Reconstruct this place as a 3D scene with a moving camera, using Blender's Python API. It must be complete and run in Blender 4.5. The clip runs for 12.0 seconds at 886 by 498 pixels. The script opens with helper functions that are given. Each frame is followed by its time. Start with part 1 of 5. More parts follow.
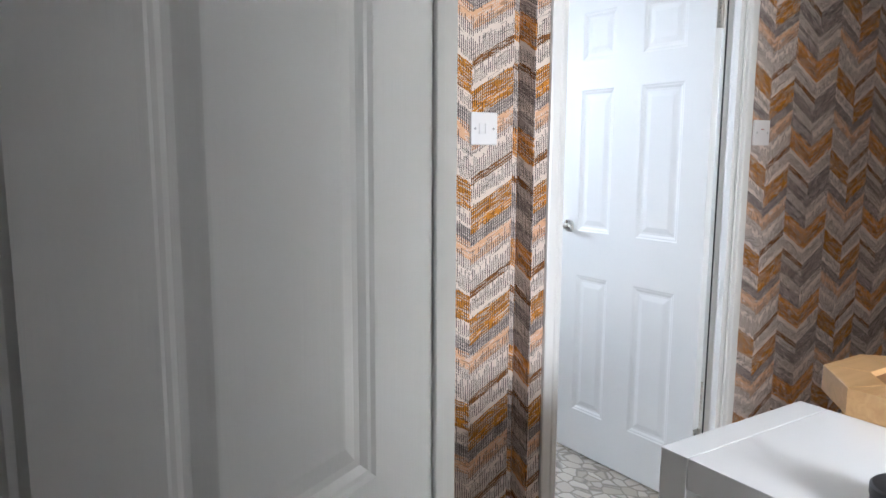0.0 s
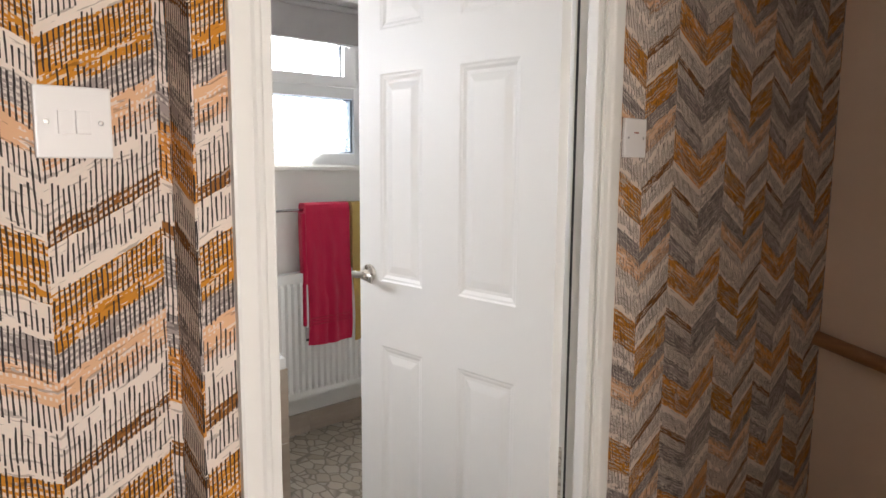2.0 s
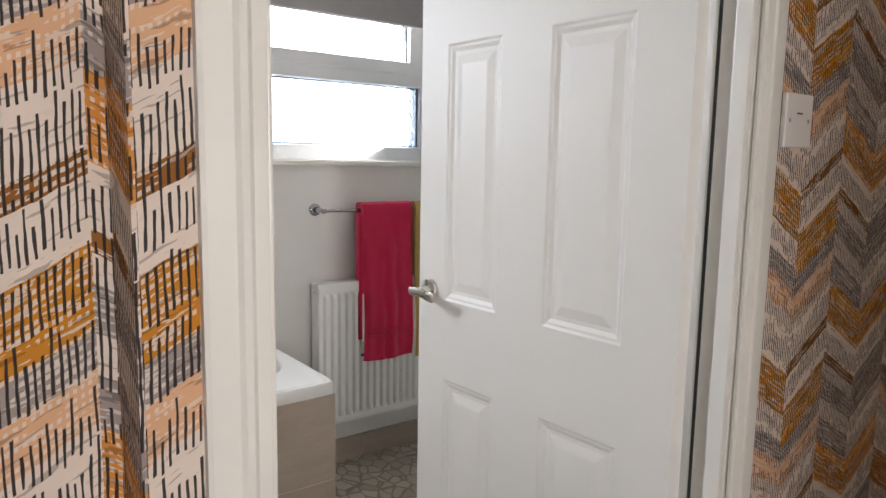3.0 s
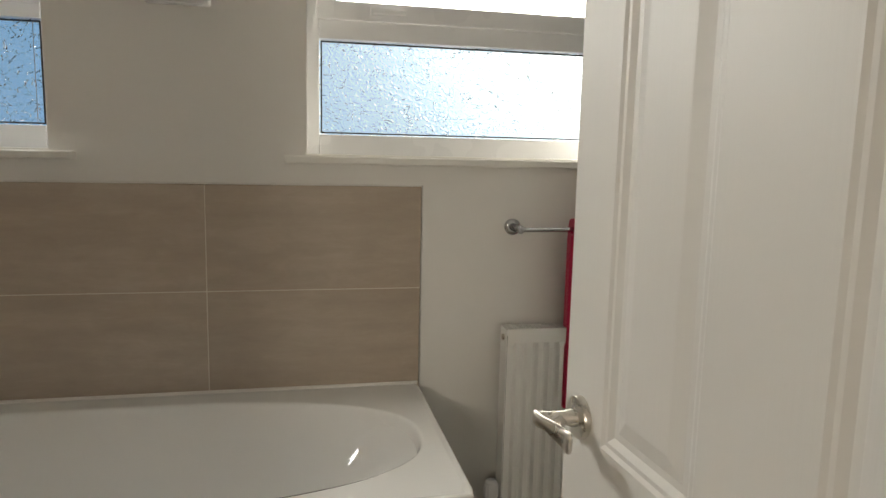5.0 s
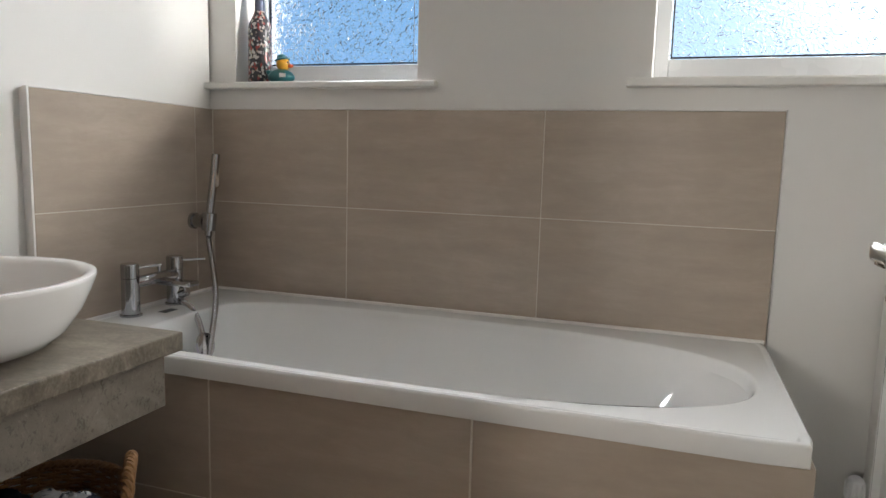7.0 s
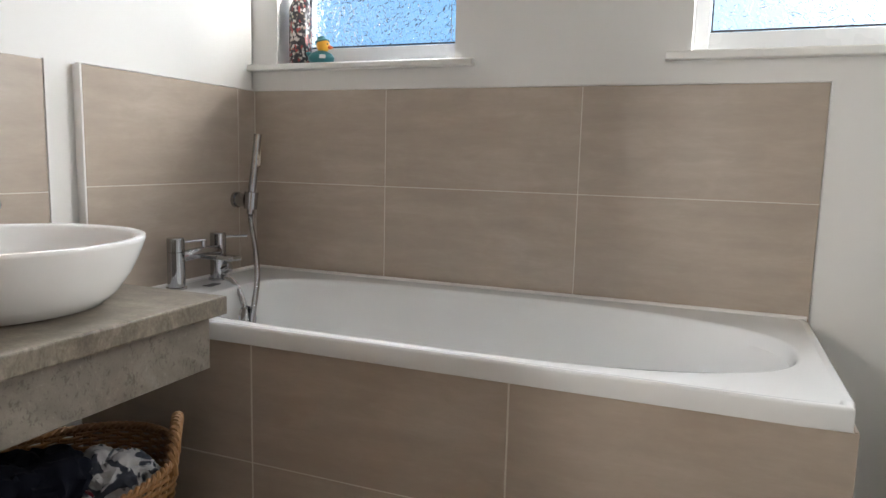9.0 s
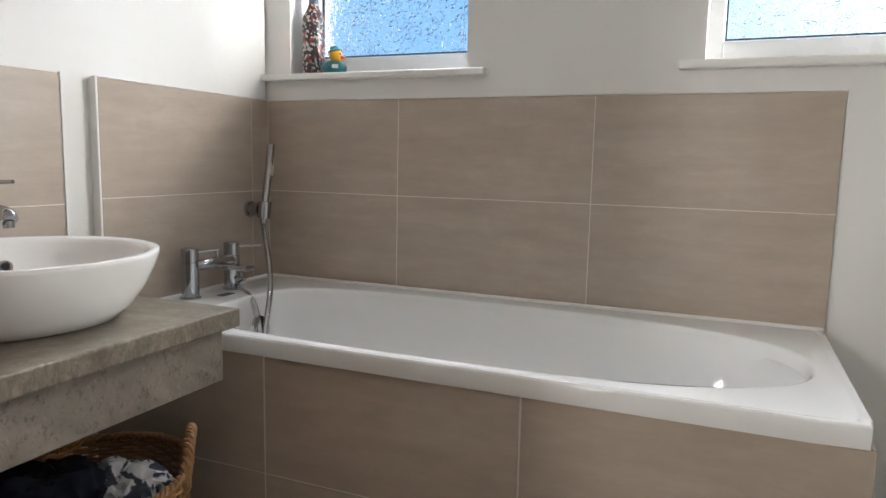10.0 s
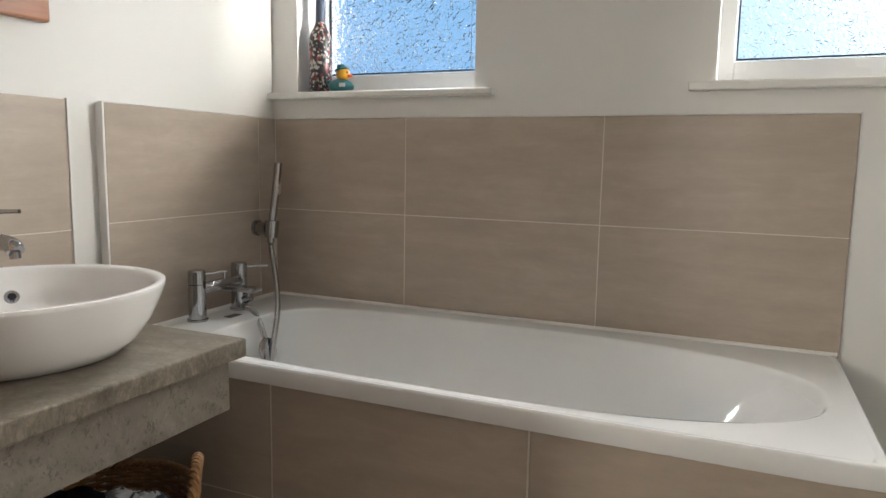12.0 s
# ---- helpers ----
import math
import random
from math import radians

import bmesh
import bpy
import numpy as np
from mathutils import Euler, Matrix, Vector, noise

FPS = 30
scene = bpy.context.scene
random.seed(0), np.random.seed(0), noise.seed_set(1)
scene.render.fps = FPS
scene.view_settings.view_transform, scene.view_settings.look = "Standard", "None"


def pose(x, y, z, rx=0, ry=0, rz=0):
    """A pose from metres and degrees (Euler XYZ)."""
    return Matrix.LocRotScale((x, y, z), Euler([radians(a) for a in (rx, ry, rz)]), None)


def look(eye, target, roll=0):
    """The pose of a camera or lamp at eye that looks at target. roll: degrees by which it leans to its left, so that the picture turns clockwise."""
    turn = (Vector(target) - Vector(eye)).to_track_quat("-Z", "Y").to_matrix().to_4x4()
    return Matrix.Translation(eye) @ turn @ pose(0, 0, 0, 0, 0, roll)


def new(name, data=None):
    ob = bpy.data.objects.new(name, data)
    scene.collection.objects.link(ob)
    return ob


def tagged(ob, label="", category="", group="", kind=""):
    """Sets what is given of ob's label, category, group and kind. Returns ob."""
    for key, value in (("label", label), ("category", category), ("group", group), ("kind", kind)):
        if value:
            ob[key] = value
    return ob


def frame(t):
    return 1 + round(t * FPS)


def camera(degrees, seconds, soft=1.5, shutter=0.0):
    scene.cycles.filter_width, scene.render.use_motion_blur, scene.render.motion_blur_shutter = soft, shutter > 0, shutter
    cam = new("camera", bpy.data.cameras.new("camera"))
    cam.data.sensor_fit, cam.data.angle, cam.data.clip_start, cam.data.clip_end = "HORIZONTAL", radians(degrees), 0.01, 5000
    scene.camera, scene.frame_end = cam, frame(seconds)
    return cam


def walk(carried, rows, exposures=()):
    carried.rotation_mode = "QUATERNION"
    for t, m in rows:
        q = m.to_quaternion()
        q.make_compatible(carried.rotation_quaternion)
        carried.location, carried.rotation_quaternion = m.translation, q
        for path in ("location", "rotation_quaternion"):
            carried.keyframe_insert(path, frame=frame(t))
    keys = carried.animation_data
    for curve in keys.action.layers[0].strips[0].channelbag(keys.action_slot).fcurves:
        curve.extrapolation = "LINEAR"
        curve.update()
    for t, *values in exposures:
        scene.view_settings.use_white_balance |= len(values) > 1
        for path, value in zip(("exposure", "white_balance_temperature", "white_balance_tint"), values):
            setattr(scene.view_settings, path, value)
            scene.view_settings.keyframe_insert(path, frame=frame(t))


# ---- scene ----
cam = camera(65.9, 12.0)
PATH = [
    (0, (-0.367, -3.401, 1.305), (0.692, -1.727, 1.027), 0.3),
    (0.2, (-0.27, -3.311, 1.287), (0.892, -1.707, 1.008), 0.3),
    (0.4, (-0.151, -3.209, 1.276), (1.08, -1.658, 0.997), 0.2),
    (0.5, (-0.089, -3.162, 1.283), (1.161, -1.627, 1.003), 0.2),
    (0.7, (0.008, -3.08, 1.311), (1.284, -1.565, 1.031), 0.3),
    (1, (0.143, -2.982, 1.314), (1.44, -1.485, 1.039), 0.3),
    (1.5, (0.306, -2.896, 1.326), (1.636, -1.425, 1.063), 0.3),
    (2, (0.474, -2.816, 1.328), (1.818, -1.357, 1.07), 0.4),
    (2.5, (0.591, -2.721, 1.334), (1.865, -1.201, 1.078), 0.6),
    (2.7, (0.632, -2.638, 1.316), (1.864, -1.083, 1.058), 0.8),
    (4.3, (1.16, -2.174, 1.3), (2.223, -0.499, 1.046), 0.7),
    (4.5, (1.224, -2.124, 1.312), (2.114, -0.352, 1.051), 0.9),
    (5, (1.319, -1.955, 1.31), (1.739, -0.019, 1.034), 1.3),
    (5.5, (1.383, -1.86, 1.277), (1.35, 0.122, 1.01), 1.4),
    (6, (1.411, -1.873, 1.23), (0.944, 0.054, 0.967), 1.6),
    (6.5, (1.431, -1.885, 1.134), (0.828, 0.004, 0.876), 1.6),
    (7, (1.427, -1.899, 1.072), (0.797, -0.019, 0.813), 1.6),
    (7.5, (1.424, -1.915, 1.011), (0.777, -0.041, 0.75), 1.6),
    (9.5, (1.436, -1.922, 1.008), (0.684, -0.087, 0.748), 1.3),
    (10, (1.436, -1.917, 1.028), (0.67, -0.088, 0.772), 1.2),
    (10.5, (1.438, -1.912, 1.043), (0.665, -0.086, 0.785), 1.1),
    (11, (1.438, -1.903, 1.063), (0.661, -0.079, 0.802), 1.0),
    (11.5, (1.439, -1.9, 1.074), (0.655, -0.079, 0.813), 0.9),
    (12, (1.429, -1.897, 1.086), (0.64, -0.078, 0.83), 1.0),
]
EXPOSURES = [
    (0, 1.0, 5350, 10), (0.3, 0.7, 5650, 10), (0.6, 0.6, 6150, 11), (1.0, 0.65, 6550, 12), (1.5, 0.68, 6600, 14), (2.0, 0.68, 6350, 14), (2.5, 0.48, 6250, 16), (2.7, 0.45, 6150, 15), (4.3, -0.2, 7150, 10), (5.0, -0.27, 7300, 9),
    (6, -0.55, 7800, 8), (7, 0.15, 6350, 11), (9.5, 0.55, 6200, 11), (10.5, 0.42, 6250, 11), (12, 0.32, 6550, 10),
]
walk(cam, [(t, look(eye, target, roll)) for t, eye, target, roll in PATH], EXPOSURES)

# ---- world, sun and window light ----
world = bpy.data.worlds.new("sky")
world.use_nodes = True
scene.world = world
wn = world.node_tree
sky = wn.nodes.new("ShaderNodeTexSky")
sky.sky_type = "NISHITA"
sky.sun_disc = False
sky.sun_elevation = radians(24)
sky.sun_rotation = radians(58)
wn.links.new(sky.outputs[0], wn.nodes["Background"].inputs[0])
wn.nodes["Background"].inputs[1].default_value = 0.14

SUN_DIR = Vector((-math.sin(radians(58)) * math.cos(radians(24)), -math.cos(radians(58)) * math.cos(radians(24)), -math.sin(radians(24))))
sun = new("sun", bpy.data.lights.new("sun", "SUN"))
sun.data.energy, sun.data.angle, sun.data.color = 2.0, radians(0.6), (1.0, 0.93, 0.82)
sun.matrix_world = look((4, 4, 6), Vector((4, 4, 6)) + SUN_DIR)


def sky_glow():
    """Hazy winter sky outside the windows: blue to the west, white towards the low sun, dim below the horizon."""
    mat = bpy.data.materials.new("sky_haze")
    mat.use_nodes = True
    t = mat.node_tree
    t.nodes.remove(t.nodes["Principled BSDF"])
    e = t.nodes.new("ShaderNodeEmission")
    co = t.nodes.new("ShaderNodeTexCoord")
    mp = t.nodes.new("ShaderNodeMapping")
    mp.inputs["Location"].default_value = (-SUN_X, 0, -SUN_Z)
    ln = t.nodes.new("ShaderNodeVectorMath")
    ln.operation = "LENGTH"
    rc = t.nodes.new("ShaderNodeValToRGB")
    rs = t.nodes.new("ShaderNodeValToRGB")
    sc = t.nodes.new("ShaderNodeMath")
    sc.operation, sc.inputs[1].default_value = "MULTIPLY", 0.2
    ms = t.nodes.new("ShaderNodeMath")
    ms.operation, ms.inputs[1].default_value = "MULTIPLY", SKY_PEAK
    sz = t.nodes.new("ShaderNodeSeparateXYZ")
    hz = t.nodes.new("ShaderNodeMapRange")
    hz.interpolation_type = "SMOOTHSTEP"
    hz.inputs["From Min"].default_value, hz.inputs["From Max"].default_value = 0.75, 1.45
    hz.inputs["To Min"].default_value, hz.inputs["To Max"].default_value = 0.45, 1.0
    mh = t.nodes.new("ShaderNodeMath")
    mh.operation = "MULTIPLY"
    for a, b in ((co.outputs["Object"], sz.inputs[0]), (sz.outputs[2], hz.inputs[0]), (hz.outputs[0], mh.inputs[1]), (ms.outputs[0], mh.inputs[0]), (co.outputs["Object"], mp.inputs[0]), (mp.outputs[0], ln.inputs[0]), (ln.outputs["Value"], sc.inputs[0]), (sc.outputs[0], rc.inputs[0]), (sc.outputs[0], rs.inputs[0]),
                 (rc.outputs[0], e.inputs[0]), (rs.outputs[0], ms.inputs[0]), (mh.outputs[0], e.inputs[1]), (e.outputs[0], t.nodes["Material Output"].inputs[0])):
        t.links.new(a, b)
    el = rc.color_ramp.elements
    el[0].position, el[0].color = 0.12, (1.0, 0.96, 0.88, 1)
    el[1].position, el[1].color = 0.72, (0.30, 0.60, 1.0, 1)
    mid = el.new(0.40)
    mid.color = (0.72, 0.88, 1.0, 1)
    es = rs.color_ramp.elements
    es[0].position, es[0].color = 0.05, (1, 1, 1, 1)
    es[1].position, es[1].color = 0.75, (0.020, 0.020, 0.020, 1)
    for p, v in ((0.18, 0.35), (0.32, 0.07), (0.5, 0.032)):
        k = es.new(p)
        k.color = (v, v, v, 1)
    return mat


SUN_X, SUN_Z, SKY_PEAK = 3.9, 2.9, 38.0


def window_light(name, eye, aim, wide, high, watts, colour, spread=180):
    lamp = new(name, bpy.data.lights.new(name, "AREA"))
    lamp.data.shape, lamp.data.size, lamp.data.size_y = "RECTANGLE", wide, high
    lamp.data.energy, lamp.data.color, lamp.data.spread = watts, colour, radians(spread)
    lamp.matrix_world = look(eye, aim)
    return lamp


# added fill lamp for the landing; its source is out of view
window_light("fill_light_landing", (0.47, -4.58, 1.30), (0.66, -2.0, 0.20), 0.36, 0.50, 28, (1.0, 0.94, 0.86))
# sky light behind the upper panes
window_light("window_light_wide", (1.95, 0.150, 1.842), (1.80, -2.0, 0.90), 1.02, 0.20, 9.0, (1.0, 0.97, 0.92))
window_light("window_light_corner", (0.385, 0.172, 1.848), (1.60, -1.65, 0.62), 0.44, 0.20, 11.0, (0.92, 0.96, 1.0), 118)
# low sunlight scattered sideways by the panes
window_light("window_light_low_pane", (2.36, 0.088, 1.386), (0.0, -0.46, 1.22), 0.04, 0.045, 2.8, (1.0, 0.97, 0.91), 75)
window_light("window_light_high_pane", (2.36, 0.080, 1.835), (0.0, -0.38, 1.78), 0.05, 0.19, 0.35, (1.0, 0.97, 0.91), 30)
window_light("window_light_corner_pane", (0.640, 0.065, 1.53), (0.0, 0.04, 1.56), 0.09, 0.20, 0.5, (1.0, 0.97, 0.91), 60)


# ---- materials ----
class Nodes:
    """Short hand for node trees."""

    def __init__(self, name):
        self.mat = bpy.data.materials.new(name)
        self.mat.use_nodes = True
        self.tree = self.mat.node_tree
        self.bsdf = self.tree.nodes["Principled BSDF"]
        self.coord = self.tree.nodes.new("ShaderNodeTexCoord").outputs["Object"]

    def put(self, socket, value):
        if isinstance(value, bpy.types.NodeSocket):
            self.tree.links.new(value, socket)
        else:
            socket.default_value = value

    def math(self, op, a, b=0.0, c=0.0):
        n = self.tree.nodes.new("ShaderNodeMath")
        n.operation = op
        for s, v in zip(n.inputs, (a, b, c)):
            self.put(s, v)
        return n.outputs[0]

    def split(self, vec):
        n = self.tree.nodes.new("ShaderNodeSeparateXYZ")
        self.put(n.inputs[0], vec)
        return n.outputs

    def join(self, x, y, z):
        n = self.tree.nodes.new("ShaderNodeCombineXYZ")
        for s, v in zip(n.inputs, (x, y, z)):
            self.put(s, v)
        return n.outputs[0]

    def scaled(self, vec, s):
        n = self.tree.nodes.new("ShaderNodeMapping")
        self.put(n.inputs[0], vec)
        n.inputs["Scale"].default_value = s
        return n.outputs[0]

    def noise(self, vec, scale, detail=3.0, rough=0.55, distort=0.0):
        n = self.tree.nodes.new("ShaderNodeTexNoise")
        self.put(n.inputs["Vector"], vec)
        n.inputs["Scale"].default_value, n.inputs["Detail"].default_value = scale, detail
        n.inputs["Roughness"].default_value, n.inputs["Distortion"].default_value = rough, distort
        return n.outputs[0]

    def voronoi(self, vec, scale, feature="F1", rand=1.0):
        n = self.tree.nodes.new("ShaderNodeTexVoronoi")
        n.feature = feature
        self.put(n.inputs["Vector"], vec)
        n.inputs["Scale"].default_value = scale
        n.inputs["Randomness"].default_value = rand
        return n.outputs

    def ramp(self, fac, stops, mode="LINEAR"):
        n = self.tree.nodes.new("ShaderNodeValToRGB")
        n.color_ramp.interpolation = mode
        e = n.color_ramp.elements
        while len(e) < len(stops):
            e.new(1.0)
        for el, (p, c) in zip(e, stops):
            el.position = p
        for el, (p, c) in zip(e, stops):
            el.color = (*c, 1) if len(c) == 3 else c
        self.put(n.inputs[0], fac)
        return n.outputs[0]

    def mix(self, fac, a, b, blend="MIX"):
        n = self.tree.nodes.new("ShaderNodeMix")
        n.data_type, n.blend_type = "RGBA", blend
        self.put(n.inputs[0], fac)
        for s, v in zip((n.inputs[6], n.inputs[7]), (a, b)):
            self.put(s, (*v, 1) if isinstance(v, tuple) and len(v) == 3 else v)
        return n.outputs[2]

    def bump(self, height, strength, dist=0.002):
        n = self.tree.nodes.new("ShaderNodeBump")
        n.inputs["Strength"].default_value, n.inputs["Distance"].default_value = strength, dist
        self.put(n.inputs["Height"], height)
        self.put(self.bsdf.inputs["Normal"], n.outputs[0])
        return n.outputs[0]

    def white(self, vec):
        n = self.tree.nodes.new("ShaderNodeTexWhiteNoise")
        n.noise_dimensions = "3D"
        self.put(n.inputs["Vector"], vec)
        return n.outputs["Value"]

    def random(self):
        return self.tree.nodes.new("ShaderNodeObjectInfo").outputs["Random"]

    def set(self, **values):
        for key, v in values.items():
            s = self.bsdf.inputs[key.replace("_", " ")]
            self.put(s, (*v, 1) if isinstance(v, tuple) and len(v) == 3 else v)
        return self.mat


def paint(name, colour, rough, grain=0.03, relief=0.05, scale=300):
    """Painted plaster, wood or metal: slight mottling, faint roller texture."""
    n = Nodes(name)
    big, fine = n.noise(n.coord, 1.7, 4), n.noise(n.coord, scale, 2)
    lo = tuple(c * (1 - grain) for c in colour)
    n.bump(fine, relief, 0.001)
    return n.set(Base_Color=n.mix(big, lo, colour), Roughness=n.math("MULTIPLY_ADD", big, 0.12, rough - 0.06))


def plain(name, colour, rough=0.5, metal=0.0, **more):
    n = Nodes(name)
    v = n.noise(n.coord, 25, 3)
    return n.set(Base_Color=n.mix(v, tuple(c * 0.88 for c in colour), colour), Metallic=metal,
                 Roughness=n.math("MULTIPLY_ADD", v, 0.15, max(rough - 0.07, 0.02)), **more)


def chrome_mat(name, colour, rough):
    n = Nodes(name)
    v = n.noise(n.coord, 60, 3)
    return n.set(Base_Color=colour, Metallic=1.0, Roughness=n.math("MULTIPLY_ADD", v, 0.08, rough))


M_wall = paint("plaster_white", (0.80, 0.79, 0.76), 0.62, 0.02, 0.08, 260)
M_cream = paint("plaster_beige", (0.74, 0.57, 0.44), 0.65, 0.04, 0.10, 220)
M_ceil = paint("ceiling_white", (0.82, 0.82, 0.80), 0.7)
M_gloss = paint("gloss_white", (0.80, 0.79, 0.75), 0.30, 0.02, 0.03, 120)
M_upvc = paint("plastic_white", (0.78, 0.79, 0.80), 0.28, 0.02, 0.0)
M_enamel = paint("enamel_white", (0.82, 0.82, 0.80), 0.30, 0.01, 0.0)
M_bath = paint("acrylic_white", (0.80, 0.80, 0.785), 0.06, 0.01, 0.0)
M_ceramic = paint("ceramic_white", (0.84, 0.83, 0.81), 0.09, 0.01, 0.0)
M_chrome = chrome_mat("chrome", (0.44, 0.445, 0.46), 0.04)
M_satin = chrome_mat("satin_nickel", (0.66, 0.63, 0.58), 0.24)
M_trim = chrome_mat("aluminium_trim", (0.75, 0.74, 0.72), 0.3)
M_white_trim = paint("white_trim", (0.82, 0.80, 0.77), 0.4)
M_grout = paint("grout", (0.72, 0.68, 0.60), 0.85, 0.1)
M_black = plain("rubber_black", (0.02, 0.02, 0.022), 0.5)
# near-black colour for places where only shade is meant
M_shade = plain("painted_shade", (0.03, 0.03, 0.035), 0.8)
M_blind = plain("blind_grey", (0.42, 0.40, 0.40), 0.8)
M_screw = chrome_mat("screw_steel", (0.45, 0.44, 0.43), 0.3)
M_switch = paint("switch_plastic", (0.80, 0.78, 0.76), 0.32, 0.01, 0.0)


def door_paint():
    """White moulded door skin with pressed-in wood grain."""
    n = Nodes("door_paint_grained")
    grain = n.noise(n.scaled(n.coord, (160, 160, 5)), 1.0, 4, 0.6, 0.4)
    big = n.noise(n.coord, 2.5, 3)
    n.bump(grain, 0.18, 0.0012)
    return n.set(Base_Color=n.mix(big, (0.77, 0.76, 0.72), (0.81, 0.80, 0.77)),
                 Roughness=n.math("MULTIPLY_ADD", grain, 0.12, 0.42))


M_door = door_paint()


def tile_mat():
    """Taupe stone-effect porcelain with horizontal brushed streaks."""
    n = Nodes("tile_taupe")
    r = n.random()
    shift = n.join(n.math("MULTIPLY", r, 37.0), n.math("MULTIPLY", r, 11.0), n.math("MULTIPLY", r, 23.0))
    v = n.tree.nodes.new("ShaderNodeVectorMath")
    v.operation = "ADD"
    n.put(v.inputs[0], n.coord), n.put(v.inputs[1], shift)
    streak = n.noise(n.scaled(v.outputs[0], (1.3, 1.3, 10)), 1.6, 6, 0.62, 0.35)
    fine = n.noise(n.scaled(v.outputs[0], (20, 20, 130)), 1.5, 4, 0.6)
    blot = n.noise(v.outputs[0], 3.2, 4)
    patch = n.noise(n.scaled(v.outputs[0], (1.0, 1.0, 2.6)), 9.0, 5, 0.65, 0.5)
    both = n.math("ADD", n.math("ADD", n.math("MULTIPLY", streak, 0.42), n.math("MULTIPLY", patch, 0.28)), n.math("ADD", n.math("MULTIPLY", fine, 0.06), n.math("MULTIPLY", blot, 0.24)))
    c = n.ramp(both, [(0.34, (0.370, 0.304, 0.244)), (0.5, (0.428, 0.356, 0.288)), (0.66, (0.505, 0.432, 0.358))])
    n.bump(fine, 0.06, 0.001)
    return n.set(Base_Color=c, Roughness=n.math("MULTIPLY_ADD", streak, 0.16, 0.30))


M_tile = tile_mat()


def stone_top():
    """Brown slate-effect laminate: grey-brown clouds, ragged dark and pale flakes."""
    n = Nodes("counter_slate")
    cloud = n.noise(n.scaled(n.coord, (1, 1.6, 1)), 6, 6, 0.62, 1.4)
    flake = n.noise(n.scaled(n.coord, (1.0, 1.7, 1.0)), 34, 6, 0.72, 1.0)
    grit = n.noise(n.coord, 190, 3, 0.6)
    tone = n.math("ADD", n.math("MULTIPLY", cloud, 0.42), n.math("ADD", n.math("MULTIPLY", flake, 0.43), n.math("MULTIPLY", grit, 0.15)))
    c = n.ramp(tone, [(0.34, (0.060, 0.048, 0.036)), (0.46, (0.130, 0.108, 0.082)), (0.54, (0.200, 0.172, 0.134)), (0.66, (0.320, 0.285, 0.235))])
    n.bump(flake, 0.25, 0.0015)
    return n.set(Base_Color=c, Roughness=n.math("MULTIPLY_ADD", flake, 0.25, 0.25))


def travertine():
    """Pitted limestone apron with dark pores crowded in patches."""
    n = Nodes("apron_travertine")
    cloud = n.noise(n.coord, 7, 5, 0.6, 0.8)
    pits = n.noise(n.scaled(n.coord, (1, 1, 0.8)), 105, 6, 0.75, 0.5)
    patch = n.noise(n.coord, 15, 3, 0.6)
    deep = n.math("ADD", pits, n.math("MULTIPLY_ADD", patch, 0.30, -0.15))
    dots = n.ramp(deep, [(0.38, (1, 1, 1)), (0.45, (0, 0, 0))])
    c = n.ramp(cloud, [(0.3, (0.150, 0.128, 0.104)), (0.5, (0.215, 0.188, 0.156)), (0.7, (0.300, 0.270, 0.230))])
    c = n.mix(n.math("MULTIPLY", dots, 0.7), c, (0.085, 0.068, 0.052))
    c = n.mix(n.ramp(deep, [(0.60, (0, 0, 0)), (0.68, (0.6, 0.6, 0.6))]), c, (0.36, 0.33, 0.285))
    n.bump(deep, 0.45, 0.002)
    return n.set(Base_Color=c, Roughness=0.55)


M_counter, M_apron = stone_top(), travertine()


def pebble_floor():
    """Vinyl with a printed layer of flat river stones."""
    n = Nodes("pebble_vinyl")
    wob = n.noise(n.coord, 14, 2)
    v = n.tree.nodes.new("ShaderNodeVectorMath")
    v.operation = "MULTIPLY_ADD"
    n.put(v.inputs[0], n.join(wob, n.noise(n.scaled(n.coord, (1.3, 1.1, 1)), 11, 2), 0.0))
    v.inputs[1].default_value, v.inputs[2].default_value = (0.02, 0.02, 0), (0, 0, 0)
    n.put(v.inputs[2], n.scaled(n.coord, (1.0, 0.72, 0.0)))
    edge = n.voronoi(v.outputs[0], 20, "DISTANCE_TO_EDGE", 0.9)[0]
    cell = n.voronoi(v.outputs[0], 20, "F1", 0.9)[1]
    tone = n.split(cell)[0]
    c = n.ramp(tone, [(0.0, (0.40, 0.34, 0.26)), (0.35, (0.52, 0.46, 0.38)), (0.7, (0.60, 0.55, 0.47)), (1.0, (0.47, 0.43, 0.37))])
    c = n.mix(n.math("MULTIPLY", n.noise(n.coord, 90, 4), 0.35), c, (0.36, 0.31, 0.25))
    gap = n.ramp(edge, [(0.02, (1, 1, 1)), (0.09, (0, 0, 0))])
    c = n.mix(gap, c, (0.25, 0.215, 0.17))
    n.bump(n.ramp(edge, [(0.0, (0, 0, 0)), (0.16, (1, 1, 1))]), 0.25, 0.002)
    return n.set(Base_Color=c, Roughness=0.45)


M_pebble = pebble_floor()


def wood_mat(name, dark, light, along, rough=0.34):
    n = Nodes(name)
    s = [34, 34, 34]
    s[along] = 2.2
    g = n.noise(n.scaled(n.coord, tuple(s)), 1.4, 5, 0.6, 1.0)
    b = n.noise(n.coord, 5, 3)
    c = n.ramp(n.math("ADD", n.math("MULTIPLY", g, 0.75), n.math("MULTIPLY", b, 0.25)), [(0.3, dark), (0.68, light)])
    n.bump(g, 0.08, 0.001)
    return n.set(Base_Color=c, Roughness=rough)


